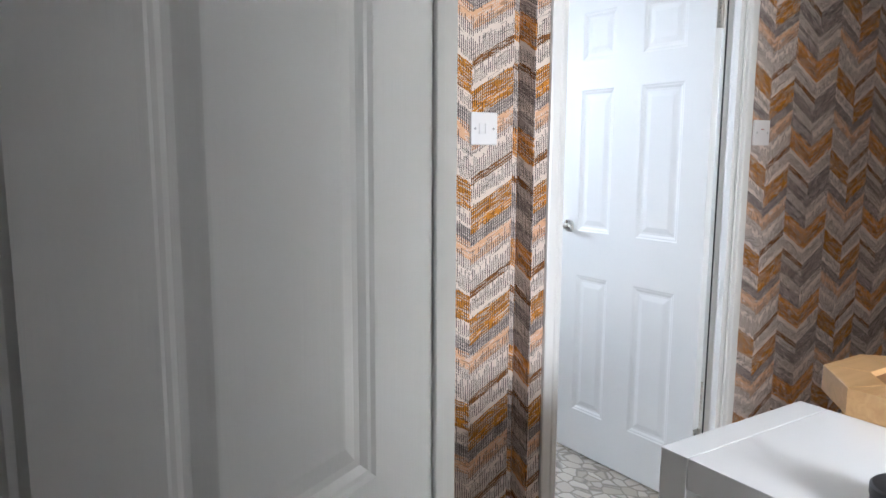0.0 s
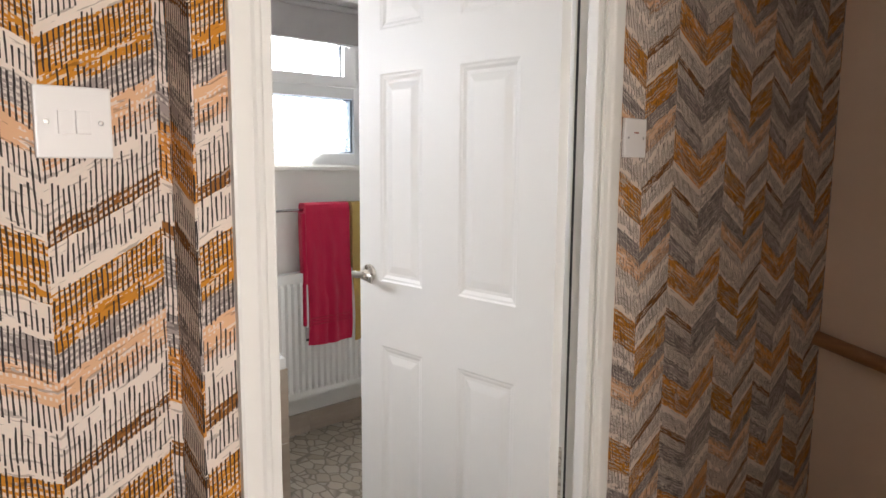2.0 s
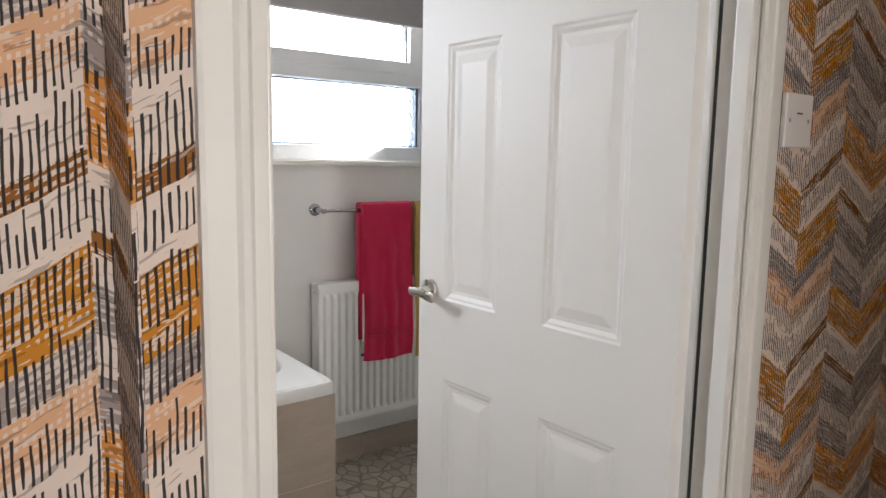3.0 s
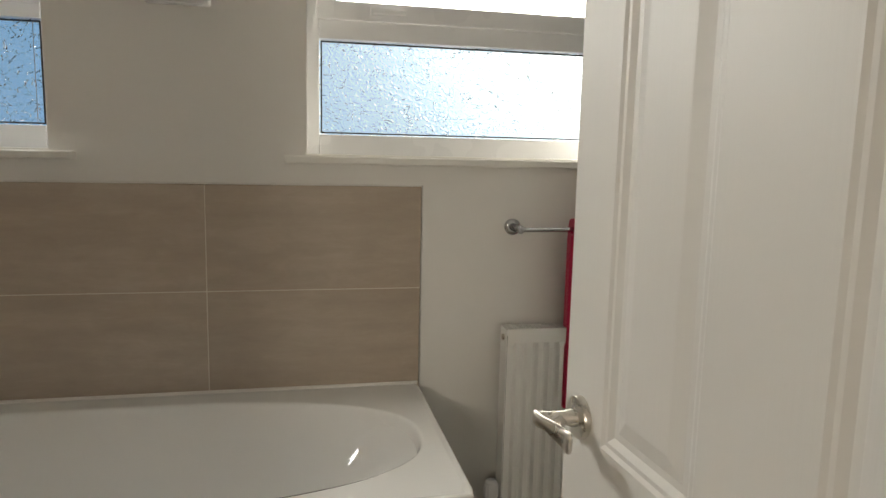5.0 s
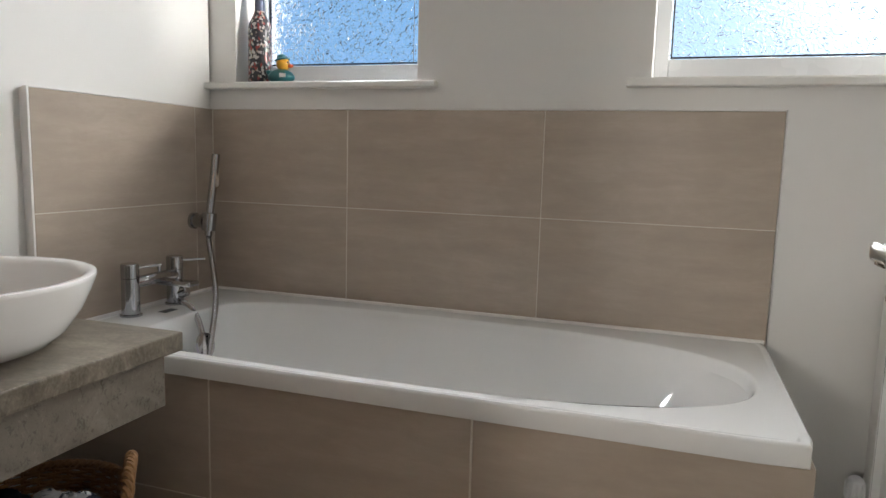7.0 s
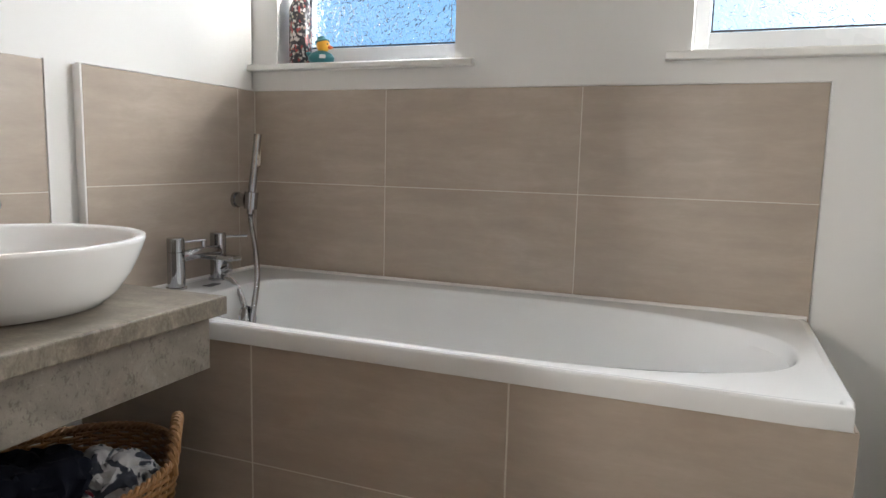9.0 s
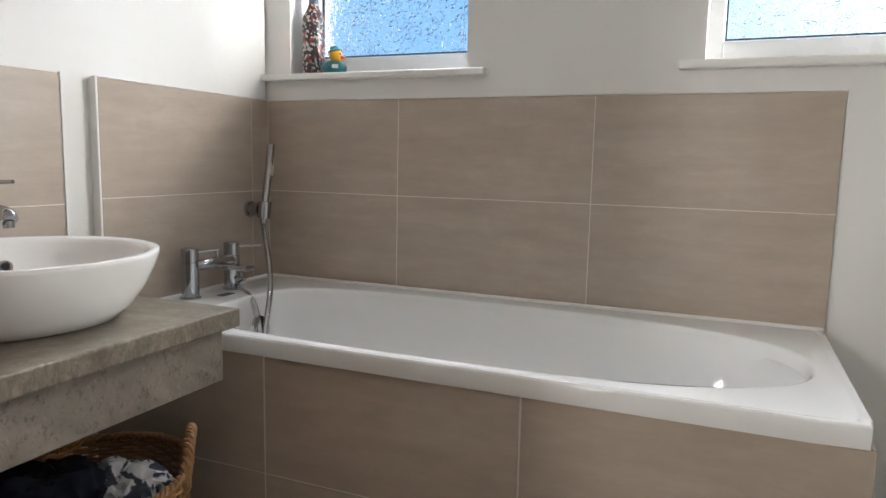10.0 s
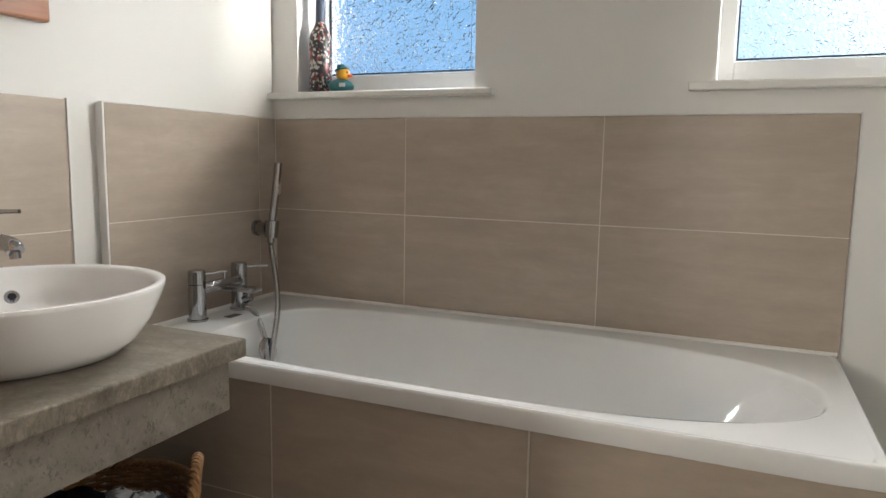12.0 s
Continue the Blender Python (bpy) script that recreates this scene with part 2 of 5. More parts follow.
M_pine = wood_mat("pine_light", (0.46, 0.26, 0.10), (0.64, 0.41, 0.19), 0)
M_pine_dark = wood_mat("pine_inset_dark", (0.16, 0.07, 0.02), (0.27, 0.13, 0.045), 1)
M_rail = wood_mat("handrail_stained", (0.20, 0.085, 0.03), (0.34, 0.16, 0.06), 1)
M_frame_wood = wood_mat("mirror_frame_wood", (0.30, 0.11, 0.05), (0.42, 0.18, 0.09), 1)


def carpet_mat():
    n = Nodes("carpet_beige")
    f = n.noise(n.coord, 420, 3)
    n.bump(f, 0.6, 0.004)
    return n.set(Base_Color=n.mix(f, (0.36, 0.28, 0.21), (0.54, 0.44, 0.34)), Roughness=0.95)


M_carpet = carpet_mat()
M_cabinet = paint("cabinet_white", (0.80, 0.80, 0.79), 0.22, 0.01, 0.0)


def glass_mat(name, scale, depth, rough):
    """Obscure glass with a hammered face: small pillows parted by soft grooves."""
    n = Nodes(name)
    w1, w2 = n.noise(n.coord, scale * 0.8, 1), n.noise(n.scaled(n.coord, (1.1, 1, 0.9)), scale * 0.9, 1)
    v = n.tree.nodes.new("ShaderNodeVectorMath")
    v.operation = "MULTIPLY_ADD"
    n.put(v.inputs[0], n.join(w1, 0.0, w2))
    v.inputs[1].default_value = (0.016, 0.0, 0.016)
    n.put(v.inputs[2], n.scaled(n.coord, (0.85, 0.0, 1.1)))
    edge = n.voronoi(v.outputs[0], scale, "DISTANCE_TO_EDGE")[0]
    pillow = n.ramp(edge, [(0.0, (0, 0, 0)), (0.30, (1, 1, 1))], "EASE")
    n.bump(pillow, 1.0, depth)
    return n.set(Base_Color=(0.97, 0.985, 0.99), Transmission_Weight=1.0, IOR=1.45, Roughness=rough)


M_frost = glass_mat("glass_obscure", 56, 0.0030, 0.02)


def wallpaper_mat():
    """Chevron print: four columns a repeat, brushed vertical strokes. The object's origin sits at a valley of the orange chevron."""
    n = Nodes("wallpaper_chevron")
    W, P, RISE = 0.1375, 0.309, 0.075
    x, y, z = n.split(n.coord)
    hand = n.math("MULTIPLY_ADD", n.noise(n.scaled(n.coord, (30, 30, 8)), 1.0, 3), 0.010, -0.005)
    u = n.math("ADD", n.math("SUBTRACT", x, y), 0.0)
    # 0 at a valley, 1 at a peak
    tri = n.math("MULTIPLY", n.math("ABSOLUTE", n.math("SUBTRACT", n.math("FRACT", n.math("MULTIPLY_ADD", u, 1 / (2 * W), 0.5)), 0.5)), 2.0)
    q = n.math("ADD", n.math("SUBTRACT", z, n.math("MULTIPLY", tri, RISE)), hand)
    f = n.math("FRACT", n.math("MULTIPLY_ADD", q, -1 / P, 10.0))
    col = n.math("FLOOR", n.math("MULTIPLY", n.math("FRACT", n.math("MULTIPLY_ADD", u, 1 / (4 * W), 0.25)), 4.0))
    cream, gold, brown = (0.76, 0.650, 0.570), (0.55, 0.225, 0.022), (0.28, 0.115, 0.025)
    grey, peach, orange = (0.34, 0.285, 0.265), (0.70, 0.42, 0.25), (0.62, 0.265, 0.055)
    bands = [
        [(0, orange), (0.25, cream), (0.43, brown), (0.50, cream), (0.58, grey), (0.72, cream), (0.84, grey)],
        [(0, orange), (0.25, cream), (0.44, grey), (0.73, cream)],
        [(0, cream), (0.255, gold), (0.505, cream), (0.66, grey), (0.775, peach), (0.93, cream)],
        [(0, cream), (0.21, brown), (0.285, cream), (0.47, gold), (0.71, grey), (0.82, peach), (0.98, cream)],
    ]
    # how dense the black strokes run in each band
    ink = [
        [(0, 0.44), (0.25, 0.30), (0.30, 0.46), (0.43, 0.60), (0.50, 0.50), (0.62, 0.62), (0.88, 0.30)],
        [(0, 0.40), (0.25, 0.44), (0.36, 0.28), (0.44, 0.58), (0.73, 0.38), (0.86, 0.46)],
        [(0, 0.50), (0.255, 0.56), (0.505, 0.36), (0.60, 0.50), (0.66, 0.62), (0.775, 0.42), (0.93, 0.50)],
        [(0, 0.48), (0.21, 0.62), (0.285, 0.42), (0.47, 0.50), (0.71, 0.64), (0.82, 0.42), (0.98, 0.46)],
    ]
    colour, dense = None, None
    for k in range(4):
        c = n.ramp(f, bands[k], "CONSTANT")
        d = n.ramp(f, [(p, (v, v, v)) for p, v in ink[k]], "CONSTANT")
        here = n.math("COMPARE", col, float(k), 0.1)
        colour = c if colour is None else n.mix(here, colour, c)
        dense = d if dense is None else n.mix(here, dense, d)
    # strokes: rows of upright slits that follow the chevrons, each of its own length
    wander = n.math("MULTIPLY", n.noise(n.join(n.math("MULTIPLY", u, 45.0), 0.0, n.math("MULTIPLY", z, 16.0)), 1.0, 2, 0.5), 0.006)
    step = n.math("MULTIPLY", n.math("ADD", u, wander), 1 / 0.0063)
    line, rank = n.math("FRACT", step), n.math("FLOOR", step)
    row = n.math("ADD", n.math("MULTIPLY", q, 1 / 0.0618), n.math("MULTIPLY", n.white(n.join(rank, 3.0, 0.0)), 0.22))
    own = n.white(n.join(rank, n.math("FLOOR", row), 1.0))
    reach = n.math("ADD", n.math("MULTIPLY_ADD", dense, 2.2, -0.30), n.math("MULTIPLY_ADD", own, 0.4, -0.20))
    width = n.math("MULTIPLY_ADD", n.noise(n.scaled(n.coord, (1, 1, 0.3)), 120, 2), 0.30, 0.03)
    open_line = n.math("LESS_THAN", n.math("ABSOLUTE", n.math("SUBTRACT", line, 0.5)), width)
    strokes = n.math("MULTIPLY", open_line, n.math("LESS_THAN", n.math("FRACT", row), reach))
    # pale flecks in the coloured bands
    mesh_dot = n.math("MULTIPLY", n.math("GREATER_THAN", n.math("ABSOLUTE", n.math("SUBTRACT", line, 0.5)), 0.26), n.math("LESS_THAN", n.math("FRACT", n.math("MULTIPLY", q, 1 / 0.0085)), 0.5))
    fleck = n.math("MULTIPLY", mesh_dot, n.math("GREATER_THAN", n.noise(n.join(n.math("MULTIPLY", u, 22.0), 0.0, n.math("MULTIPLY", q, 60.0)), 1.0, 2), 0.48))
    cloudy = n.noise(n.coord, 20, 4)
    colour = n.mix(n.math("MULTIPLY", fleck, 0.8), colour, (0.74, 0.66, 0.58))
    colour = n.mix(n.math("MULTIPLY", cloudy, 0.3), colour, n.mix(1.0, colour, (0.62, 0.56, 0.52), "MULTIPLY"))
    # slanting brush bars along the chevrons, dark and pale
    slant = n.noise(n.join(n.math("MULTIPLY", u, 20.0), 0.0, n.math("MULTIPLY", q, 165.0)), 1.0, 2, 0.5)
    pale = n.noise(n.join(n.math("MULTIPLY_ADD", u, 24.0, 7.0), 3.0, n.math("MULTIPLY", q, 150.0)), 1.0, 2, 0.5)
    colour = n.mix(n.math("MULTIPLY", n.math("GREATER_THAN", pale, 0.59), 0.75), colour, (0.68, 0.585, 0.51))
    colour = n.mix(n.math("MULTIPLY", n.math("GREATER_THAN", slant, 0.60), 0.5), colour, n.mix(1.0, colour, (0.22, 0.20, 0.20), "MULTIPLY"))
    inkc = n.mix(n.noise(n.coord, 35, 3), (0.010, 0.009, 0.010), (0.045, 0.036, 0.036))
    colour = n.mix(n.math("MULTIPLY", strokes, 0.97), colour, inkc)
    n.bump(strokes, 0.06, 0.0006)
    return n.set(Base_Color=colour, Roughness=0.8, Specular_IOR_Level=0.18)


M_paper = wallpaper_mat()


def cloth_mat(name, colour, scale=900, rough=0.95, sheen=0.3):
    n = Nodes(name)
    loops = n.noise(n.coord, scale, 2)
    folds = n.noise(n.scaled(n.coord, (9, 9, 2)), 2.0, 3)
    n.bump(loops, 0.7, 0.003)
    c = n.mix(folds, tuple(v * 0.72 for v in colour), colour)
    c = n.mix(n.math("MULTIPLY", loops, 0.4), c, tuple(v * 0.55 for v in colour))
    return n.set(Base_Color=c, Roughness=rough, Sheen_Weight=sheen, Specular_IOR_Level=0.2)


M_red = cloth_mat("terry_crimson", (0.74, 0.016, 0.085))
M_red_band = cloth_mat("terry_crimson_band", (0.58, 0.012, 0.06), 300)
M_yellow = cloth_mat("terry_mustard", (0.66, 0.46, 0.13))
M_navy = cloth_mat("cloth_navy", (0.010, 0.012, 0.022), 500, 1.0, 0.0)
M_maroon = cloth_mat("cloth_maroon", (0.16, 0.012, 0.03), 500)


def print_cloth():
    n = Nodes("cloth_grey_print")
    v = n.voronoi(n.coord, 26, "F1")[0]
    blot = n.noise(n.coord, 18, 2, 0.5, 1.5)
    c = n.mix(n.ramp(blot, [(0.50, (0, 0, 0)), (0.54, (1, 1, 1))]), (0.46, 0.45, 0.45), (0.03, 0.035, 0.05))
    c = n.mix(n.ramp(v, [(0.16, (0.4, 0.4, 0.4)), (0.2, (0, 0, 0))]), c, (0.6, 0.6, 0.6))
    n.bump(n.noise(n.coord, 500, 2), 0.4, 0.002)
    return n.set(Base_Color=c, Roughness=0.9)


M_print = print_cloth()


def wicker_mat():
    n = Nodes("wicker_willow")
    v = n.noise(n.scaled(n.coord, (60, 60, 60)), 1.0, 4)
    b = n.noise(n.coord, 8, 3)
    c = n.ramp(n.math("ADD", n.math("MULTIPLY", v, 0.5), n.math("MULTIPLY", b, 0.5)), [(0.3, (0.20, 0.090, 0.030)), (0.55, (0.34, 0.175, 0.065)), (0.75, (0.48, 0.28, 0.12))])
    n.bump(v, 0.2, 0.001)
    return n.set(Base_Color=c, Roughness=0.5)


M_wicker = wicker_mat()


# ---- mesh helpers ----
def part(name, bm, material, parent=None, label="", smooth=False):
    me = bpy.data.meshes.new(name)
    bmesh.ops.recalc_face_normals(bm, faces=bm.faces[:])
    bm.to_mesh(me)
    bm.free()
    me.materials.append(material)
    if smooth:
        me.polygons.foreach_set("use_smooth", [True] * len(me.polygons))
        me.set_sharp_from_angle(angle=radians(38))
    ob = new(name, me)
    if parent is not None:
        ob.parent = parent
    return tagged(ob, label) if label else ob


def thing(name, label, category, group="", at=(0, 0, 0), turn=0.0):
    ob = new(name)
    ob.empty_display_size = 0.05
    ob.matrix_world = pose(*at, 0, 0, turn)
    return tagged(ob, label, category, group)


def setting(ob, label, category):
    return tagged(ob, label, category, kind="structure")


def add_box(bm, x0, x1, y0, y1, z0, z1, bevel=0.0, segs=2):
    m = Matrix.LocRotScale(((x0 + x1) / 2, (y0 + y1) / 2, (z0 + z1) / 2), None, (abs(x1 - x0), abs(y1 - y0), abs(z1 - z0)))
    got = bmesh.ops.create_cube(bm, size=1.0, matrix=m)
    if bevel:
        edges = list({e for v in got["verts"] for e in v.link_edges})
        bmesh.ops.bevel(bm, geom=edges, offset=bevel, segments=segs, affect="EDGES", profile=0.6)
    return got


def box(x0, x1, y0, y1, z0, z1, bevel=0.0, segs=2):
    bm = bmesh.new()
    add_box(bm, x0, x1, y0, y1, z0, z1, bevel, segs)
    return bm


def add_tube(bm, pts, radius, sides=10, caps=True, squash=None):
    """A round bar along a line of points; radius may be a list."""
    pts = [Vector(p) for p in pts]
    radii = radius if isinstance(radius, (list, tuple)) else [radius] * len(pts)
    rings, up = [], None
    for i, p in enumerate(pts):
        d = (pts[min(i + 1, len(pts) - 1)] - pts[max(i - 1, 0)]).normalized()
        if up is None:
            up = d.orthogonal().normalized()
        up = (up - d * up.dot(d)).normalized()
        side = d.cross(up)
        ring = []
        for k in range(sides):
            a = 2 * math.pi * k / sides
            ring.append(bm.verts.new(p + (up * math.cos(a) + side * math.sin(a)) * radii[i]))
        rings.append(ring)
    for a, b in zip(rings, rings[1:]):
        for k in range(sides):
            bm.faces.new((a[k], a[(k + 1) % sides], b[(k + 1) % sides], b[k]))
    if caps:
        bm.faces.new(rings[0][::-1])
        bm.faces.new(rings[-1])
    return rings


def tube(pts, radius, sides=12, caps=True):
    bm = bmesh.new()
    add_tube(bm, pts, radius, sides, caps)
    return bm


def add_lathe(bm, profile, axis_m, sides=32):
    """profile: (radius, height) pairs, turned round axis_m's z."""
    rings = []
    for r, h in profile:
        if r < 1e-5:
            rings.append([bm.verts.new(axis_m @ Vector((0, 0, h)))])
        else:
            rings.append([bm.verts.new(axis_m @ Vector((r * math.cos(2 * math.pi * k / sides), r * math.sin(2 * math.pi * k / sides), h))) for k in range(sides)])
    for a, b in zip(rings, rings[1:]):
        for k in range(sides):
            k2 = (k + 1) % sides
            if len(a) == 1 and len(b) > 1:
                bm.faces.new((a[0], b[k2], b[k]))
            elif len(b) == 1 and len(a) > 1:
                bm.faces.new((a[k], a[k2], b[0]))
            elif len(a) > 1:
                bm.faces.new((a[k], a[k2], b[k2], b[k]))


def lathe(profile, axis_m=Matrix(), sides=32):
    bm = bmesh.new()
    add_lathe(bm, profile, axis_m, sides)
    return bm


def curve_pts(ctrl, n=40):
    """Catmull-Rom points through the control points."""
    c = [Vector(p) for p in ctrl]
    c = [2 * c[0] - c[1]] + c + [2 * c[-1] - c[-2]]
    out, spans = [], len(c) - 3
    for i in range(n + 1):
        s = min(i / n * spans, spans - 1e-6)
        k, t = int(s), s - int(s)
        p0, p1, p2, p3 = c[k:k + 4]
        out.append(0.5 * (2 * p1 + (p2 - p0) * t + (2 * p0 - 5 * p1 + 4 * p2 - p3) * t * t + (3 * p1 - p0 - 3 * p2 + p3) * t ** 3))
    return out


def wall(name, axis, a0, a1, z0, z1, d0, d1, holes=(), mat=None, origin=(0, 0, 0)):
    """An upright wall: runs along axis ('x' or 'y') from a0 to a1, between d0 and d1 through its thickness, with holes (a, a, z, z)."""
    us = sorted({a0, a1, *[h[0] for h in holes], *[h[1] for h in holes]})
    zs = sorted({z0, z1, *[h[2] for h in holes], *[h[3] for h in holes]})
    bm, seen = bmesh.new(), {}
    o = Vector(origin)

    def vert(u, d, z):
        key = (round(u, 4), round(d, 4), round(z, 4))
        if key not in seen:
            p = Vector((u, d, z)) if axis == "x" else Vector((d, u, z))
            seen[key] = bm.verts.new(p - o)
        return seen[key]

    def full(i, j):
        if not (0 <= i < len(us) - 1 and 0 <= j < len(zs) - 1):
            return False
        cu, cz = (us[i] + us[i + 1]) / 2, (zs[j] + zs[j + 1]) / 2
        return not any(h[0] < cu < h[1] and h[2] < cz < h[3] for h in holes)

    for i in range(len(us) - 1):
        for j in range(len(zs) - 1):
            if not full(i, j):
                continue
            u, u2, z, z2 = us[i], us[i + 1], zs[j], zs[j + 1]
            for d in (d0, d1):
                bm.faces.new([vert(u, d, z), vert(u2, d, z), vert(u2, d, z2), vert(u, d, z2)])
            for (di, dj), (p, r) in (((-1, 0), ((u, z), (u, z2))), ((1, 0), ((u2, z), (u2, z2))), ((0, -1), ((u, z), (u2, z))), ((0, 1), ((u, z2), (u2, z2)))):
                if not full(i + di, j + dj):
                    bm.faces.new([vert(p[0], d0, p[1]), vert(r[0], d0, r[1]), vert(r[0], d1, r[1]), vert(p[0], d1, p[1])])
    ob = part(name, bm, mat or M_wall)
    ob.location = o
    return ob


# ---- the large structure ----
CEIL = 2.36
W1 = (0.073, 0.694, 1.297, 2.08)
W2 = (1.350, 2.575, 1.297, 2.08)
wall_north = setting(wall("wall_north", "x", -0.25, 3.6, 0, CEIL, 0.008, 0.26, [W1, W2]), "white painted bathroom wall with two windows", "wall")
# the bath-end wall runs slightly out of square
bm = bmesh.new()
vs = [bm.verts.new((x, y, z)) for z in (0, CEIL) for x, y in ((-0.022, 0.0), (-0.078, -1.885), (-0.25, -1.885), (-0.25, 0.0))]
for q in ((0, 1, 2, 3), (4, 5, 6, 7), (0, 1, 5, 4), (1, 2, 6, 5), (2, 3, 7, 6), (3, 0, 4, 7)):
    bm.faces.new([vs[i] for i in q])
wall_west = setting(part("wall_west", bm, M_wall), "white painted bathroom wall behind the basin", "wall")
setting(wall("wall_east", "y", -1.885, 0.008, 0, CEIL, 2.95, 3.1), "white painted bathroom wall", "wall")

DOOR_L, DOOR_R, DOOR_TOP = 0.945, 1.714, 2.02
# partition between landing and bathroom: papered leaf outside, plaster leaf inside
PAPER_Z = 1.335
wall_b = wall("wall_papered_door", "x", 0.836, 3.14, 0, CEIL, -1.958, -1.925, [(DOOR_L - 0.03, DOOR_R + 0.03, 0, DOOR_TOP + 0.03)], M_paper, (2.165, -1.958, PAPER_Z))
setting(wall_b, "landing wall with orange and grey chevron wallpaper", "wall")
setting(wall("wall_south_bathroom", "x", 0.836, 3.10, 0, CEIL, -1.925, -1.885, [(DOOR_L - 0.03, DOOR_R + 0.03, 0, DOOR_TOP + 0.03)]), "white painted wall round the bathroom door", "wall")
wall_a = wall("wall_papered_recess", "x", -2.2, 0.836, 0, CEIL, -1.888, -1.78, [], M_paper, (0.403, -1.888, 1.305))
setting(wall_a, "recessed landing wall with chevron wallpaper", "wall")
wall_r = wall("wall_papered_return", "x", 0.403, 0.476, 0, CEIL, -0.004, 0.0, [], M_paper, (0.0, 0.0, 1.305))
wall_r.matrix_world = pose(0.836, -1.482, 1.305, 0, 0, -90)
setting(wall_r, "narrow wallpapered return beside the door", "wall")

setting(wall("wall_stairs", "y", -5.2, -1.958, 0, CEIL, 3.14, 3.28, [], M_cream), "beige painted stairwell wall", "wall")
setting(wall("wall_landing_west", "y", -5.2, -1.888, 0, CEIL, -0.80, -0.69, [(-3.90, -3.12, 0, 2.03)]), "white painted landing wall with a doorway", "wall")
# added out of view to keep the fill lamp off the bedroom door
setting(wall("wall_light_block", "y", -4.62, -3.26, 0, CEIL, 0.04, 0.29), "unseen white wall added to shade the bedroom door", "wall")
# the opening is made up to go with the landing fill lamp
setting(wall("wall_landing_south", "x", -0.69, 1.12, 0, CEIL, -4.75, -4.62, [(0.30, 0.74, 1.05, 2.15)]), "unseen white painted landing wall with an added window", "wall")
# added out of view; its end trims the fill lamp's reach eastwards
setting(wall("wall_light_stop", "y", -5.2, -3.36, 0, CEIL, 1.12, 1.23), "unseen white wall added to limit light on the papered wall", "wall")
setting(wall("wall_landing_east", "x", 1.23, 3.14, 0, CEIL, -3.60, -3.45, [], M_cream), "beige painted landing wall", "wall")
setting(wall("wall_bedroom", "y", -4.9, -1.9, 0, CEIL, -2.3, -2.2), "white painted bedroom wall", "wall")
setting(wall("wall_bedroom_south", "x", -2.2, -0.80, 0, CEIL, -4.9, -4.8), "white painted bedroom wall", "wall")

setting(part("floor_bathroom", box(-0.25, 3.1, -1.93, 0.1, -0.12, 0.0), M_pebble), "cream pebble-pattern vinyl bathroom floor", "floor")
setting(part("floor_landing", box(-2.3, 3.28, -5.2, -1.93, -0.12, 0.0), M_carpet), "beige carpeted landing floor", "floor")
setting(part("ceiling", box(-2.3, 3.6, -5.2, 0.26, CEIL, CEIL + 0.1), M_ceil), "white painted ceiling", "ceiling")

# ---- bathroom door lining, architrave and leaf ----
frame_in = new("door_frame")
setting(frame_in, "white painted door lining with moulded architrave", "door frame")
part("lining", box(DOOR_L - 0.028, DOOR_L, -1.956, -1.885, 0, DOOR_TOP, 0.001), M_gloss, frame_in)
part("lining", box(DOOR_R, DOOR_R + 0.028, -1.956, -1.885, 0, DOOR_TOP, 0.001), M_gloss, frame_in)
part("head", box(DOOR_L - 0.028, DOOR_R + 0.028, -1.956, -1.885, DOOR_TOP, DOOR_TOP + 0.028, 0.001), M_gloss, frame_in)
part("stop", box(DOOR_R - 0.013, DOOR_R, -1.955, -1.928, 0, DOOR_TOP, 0.002), M_gloss, frame_in)
# black strip stands in for the shadow between leaf and lining
part("gap_shadow", box(DOOR_R - 0.002, DOOR_R - 0.0003, -1.8985, -1.8930, 0, DOOR_TOP), M_black, frame_in, "black strip painted as the shadow in the hinge gap")
part("stop", box(DOOR_L, DOOR_L + 0.004, -1.955, -1.928, 0, DOOR_TOP, 0.001), M_gloss, frame_in)


def architrave(x0, x1, face, toward, z1):
    """Moulded strip: a quirk, a raised bead and a flat outer face. toward: -1 faces the landing."""
    bm = bmesh.new()
    w = x1 - x0
    prof = [(0, 0), (0, 0.005), (0.16, 0.005), (0.22, 0.014), (0.30, 0.0165), (0.42, 0.0165), (0.50, 0.013), (0.92, 0.011), (1.0, 0.009), (1.0, 0.0)]
    rows = [[bm.verts.new((x0 + w * u, face + toward * d, z)) for u, d in prof] for z in (0.0, z1)]
    for i in range(len(prof) - 1):
        bm.faces.new((rows[0][i], rows[0][i + 1], rows[1][i + 1], rows[1][i]))
    bm.faces.new(rows[0]), bm.faces.new(rows[1][::-1])
    return bm


part("architrave", architrave(DOOR_L - 0.008, 0.882, -1.9585, -1, DOOR_TOP + 0.07), M_gloss, frame_in)
part("architrave", architrave(DOOR_R + 0.005, DOOR_R + 0.066, -1.9585, -1, DOOR_TOP + 0.07), M_gloss, frame_in)
part("architrave_head", box(0.882, DOOR_R + 0.066, -1.974, -1.9585, DOOR_TOP + 0.008, DOOR_TOP + 0.07, 0.003), M_gloss, frame_in)


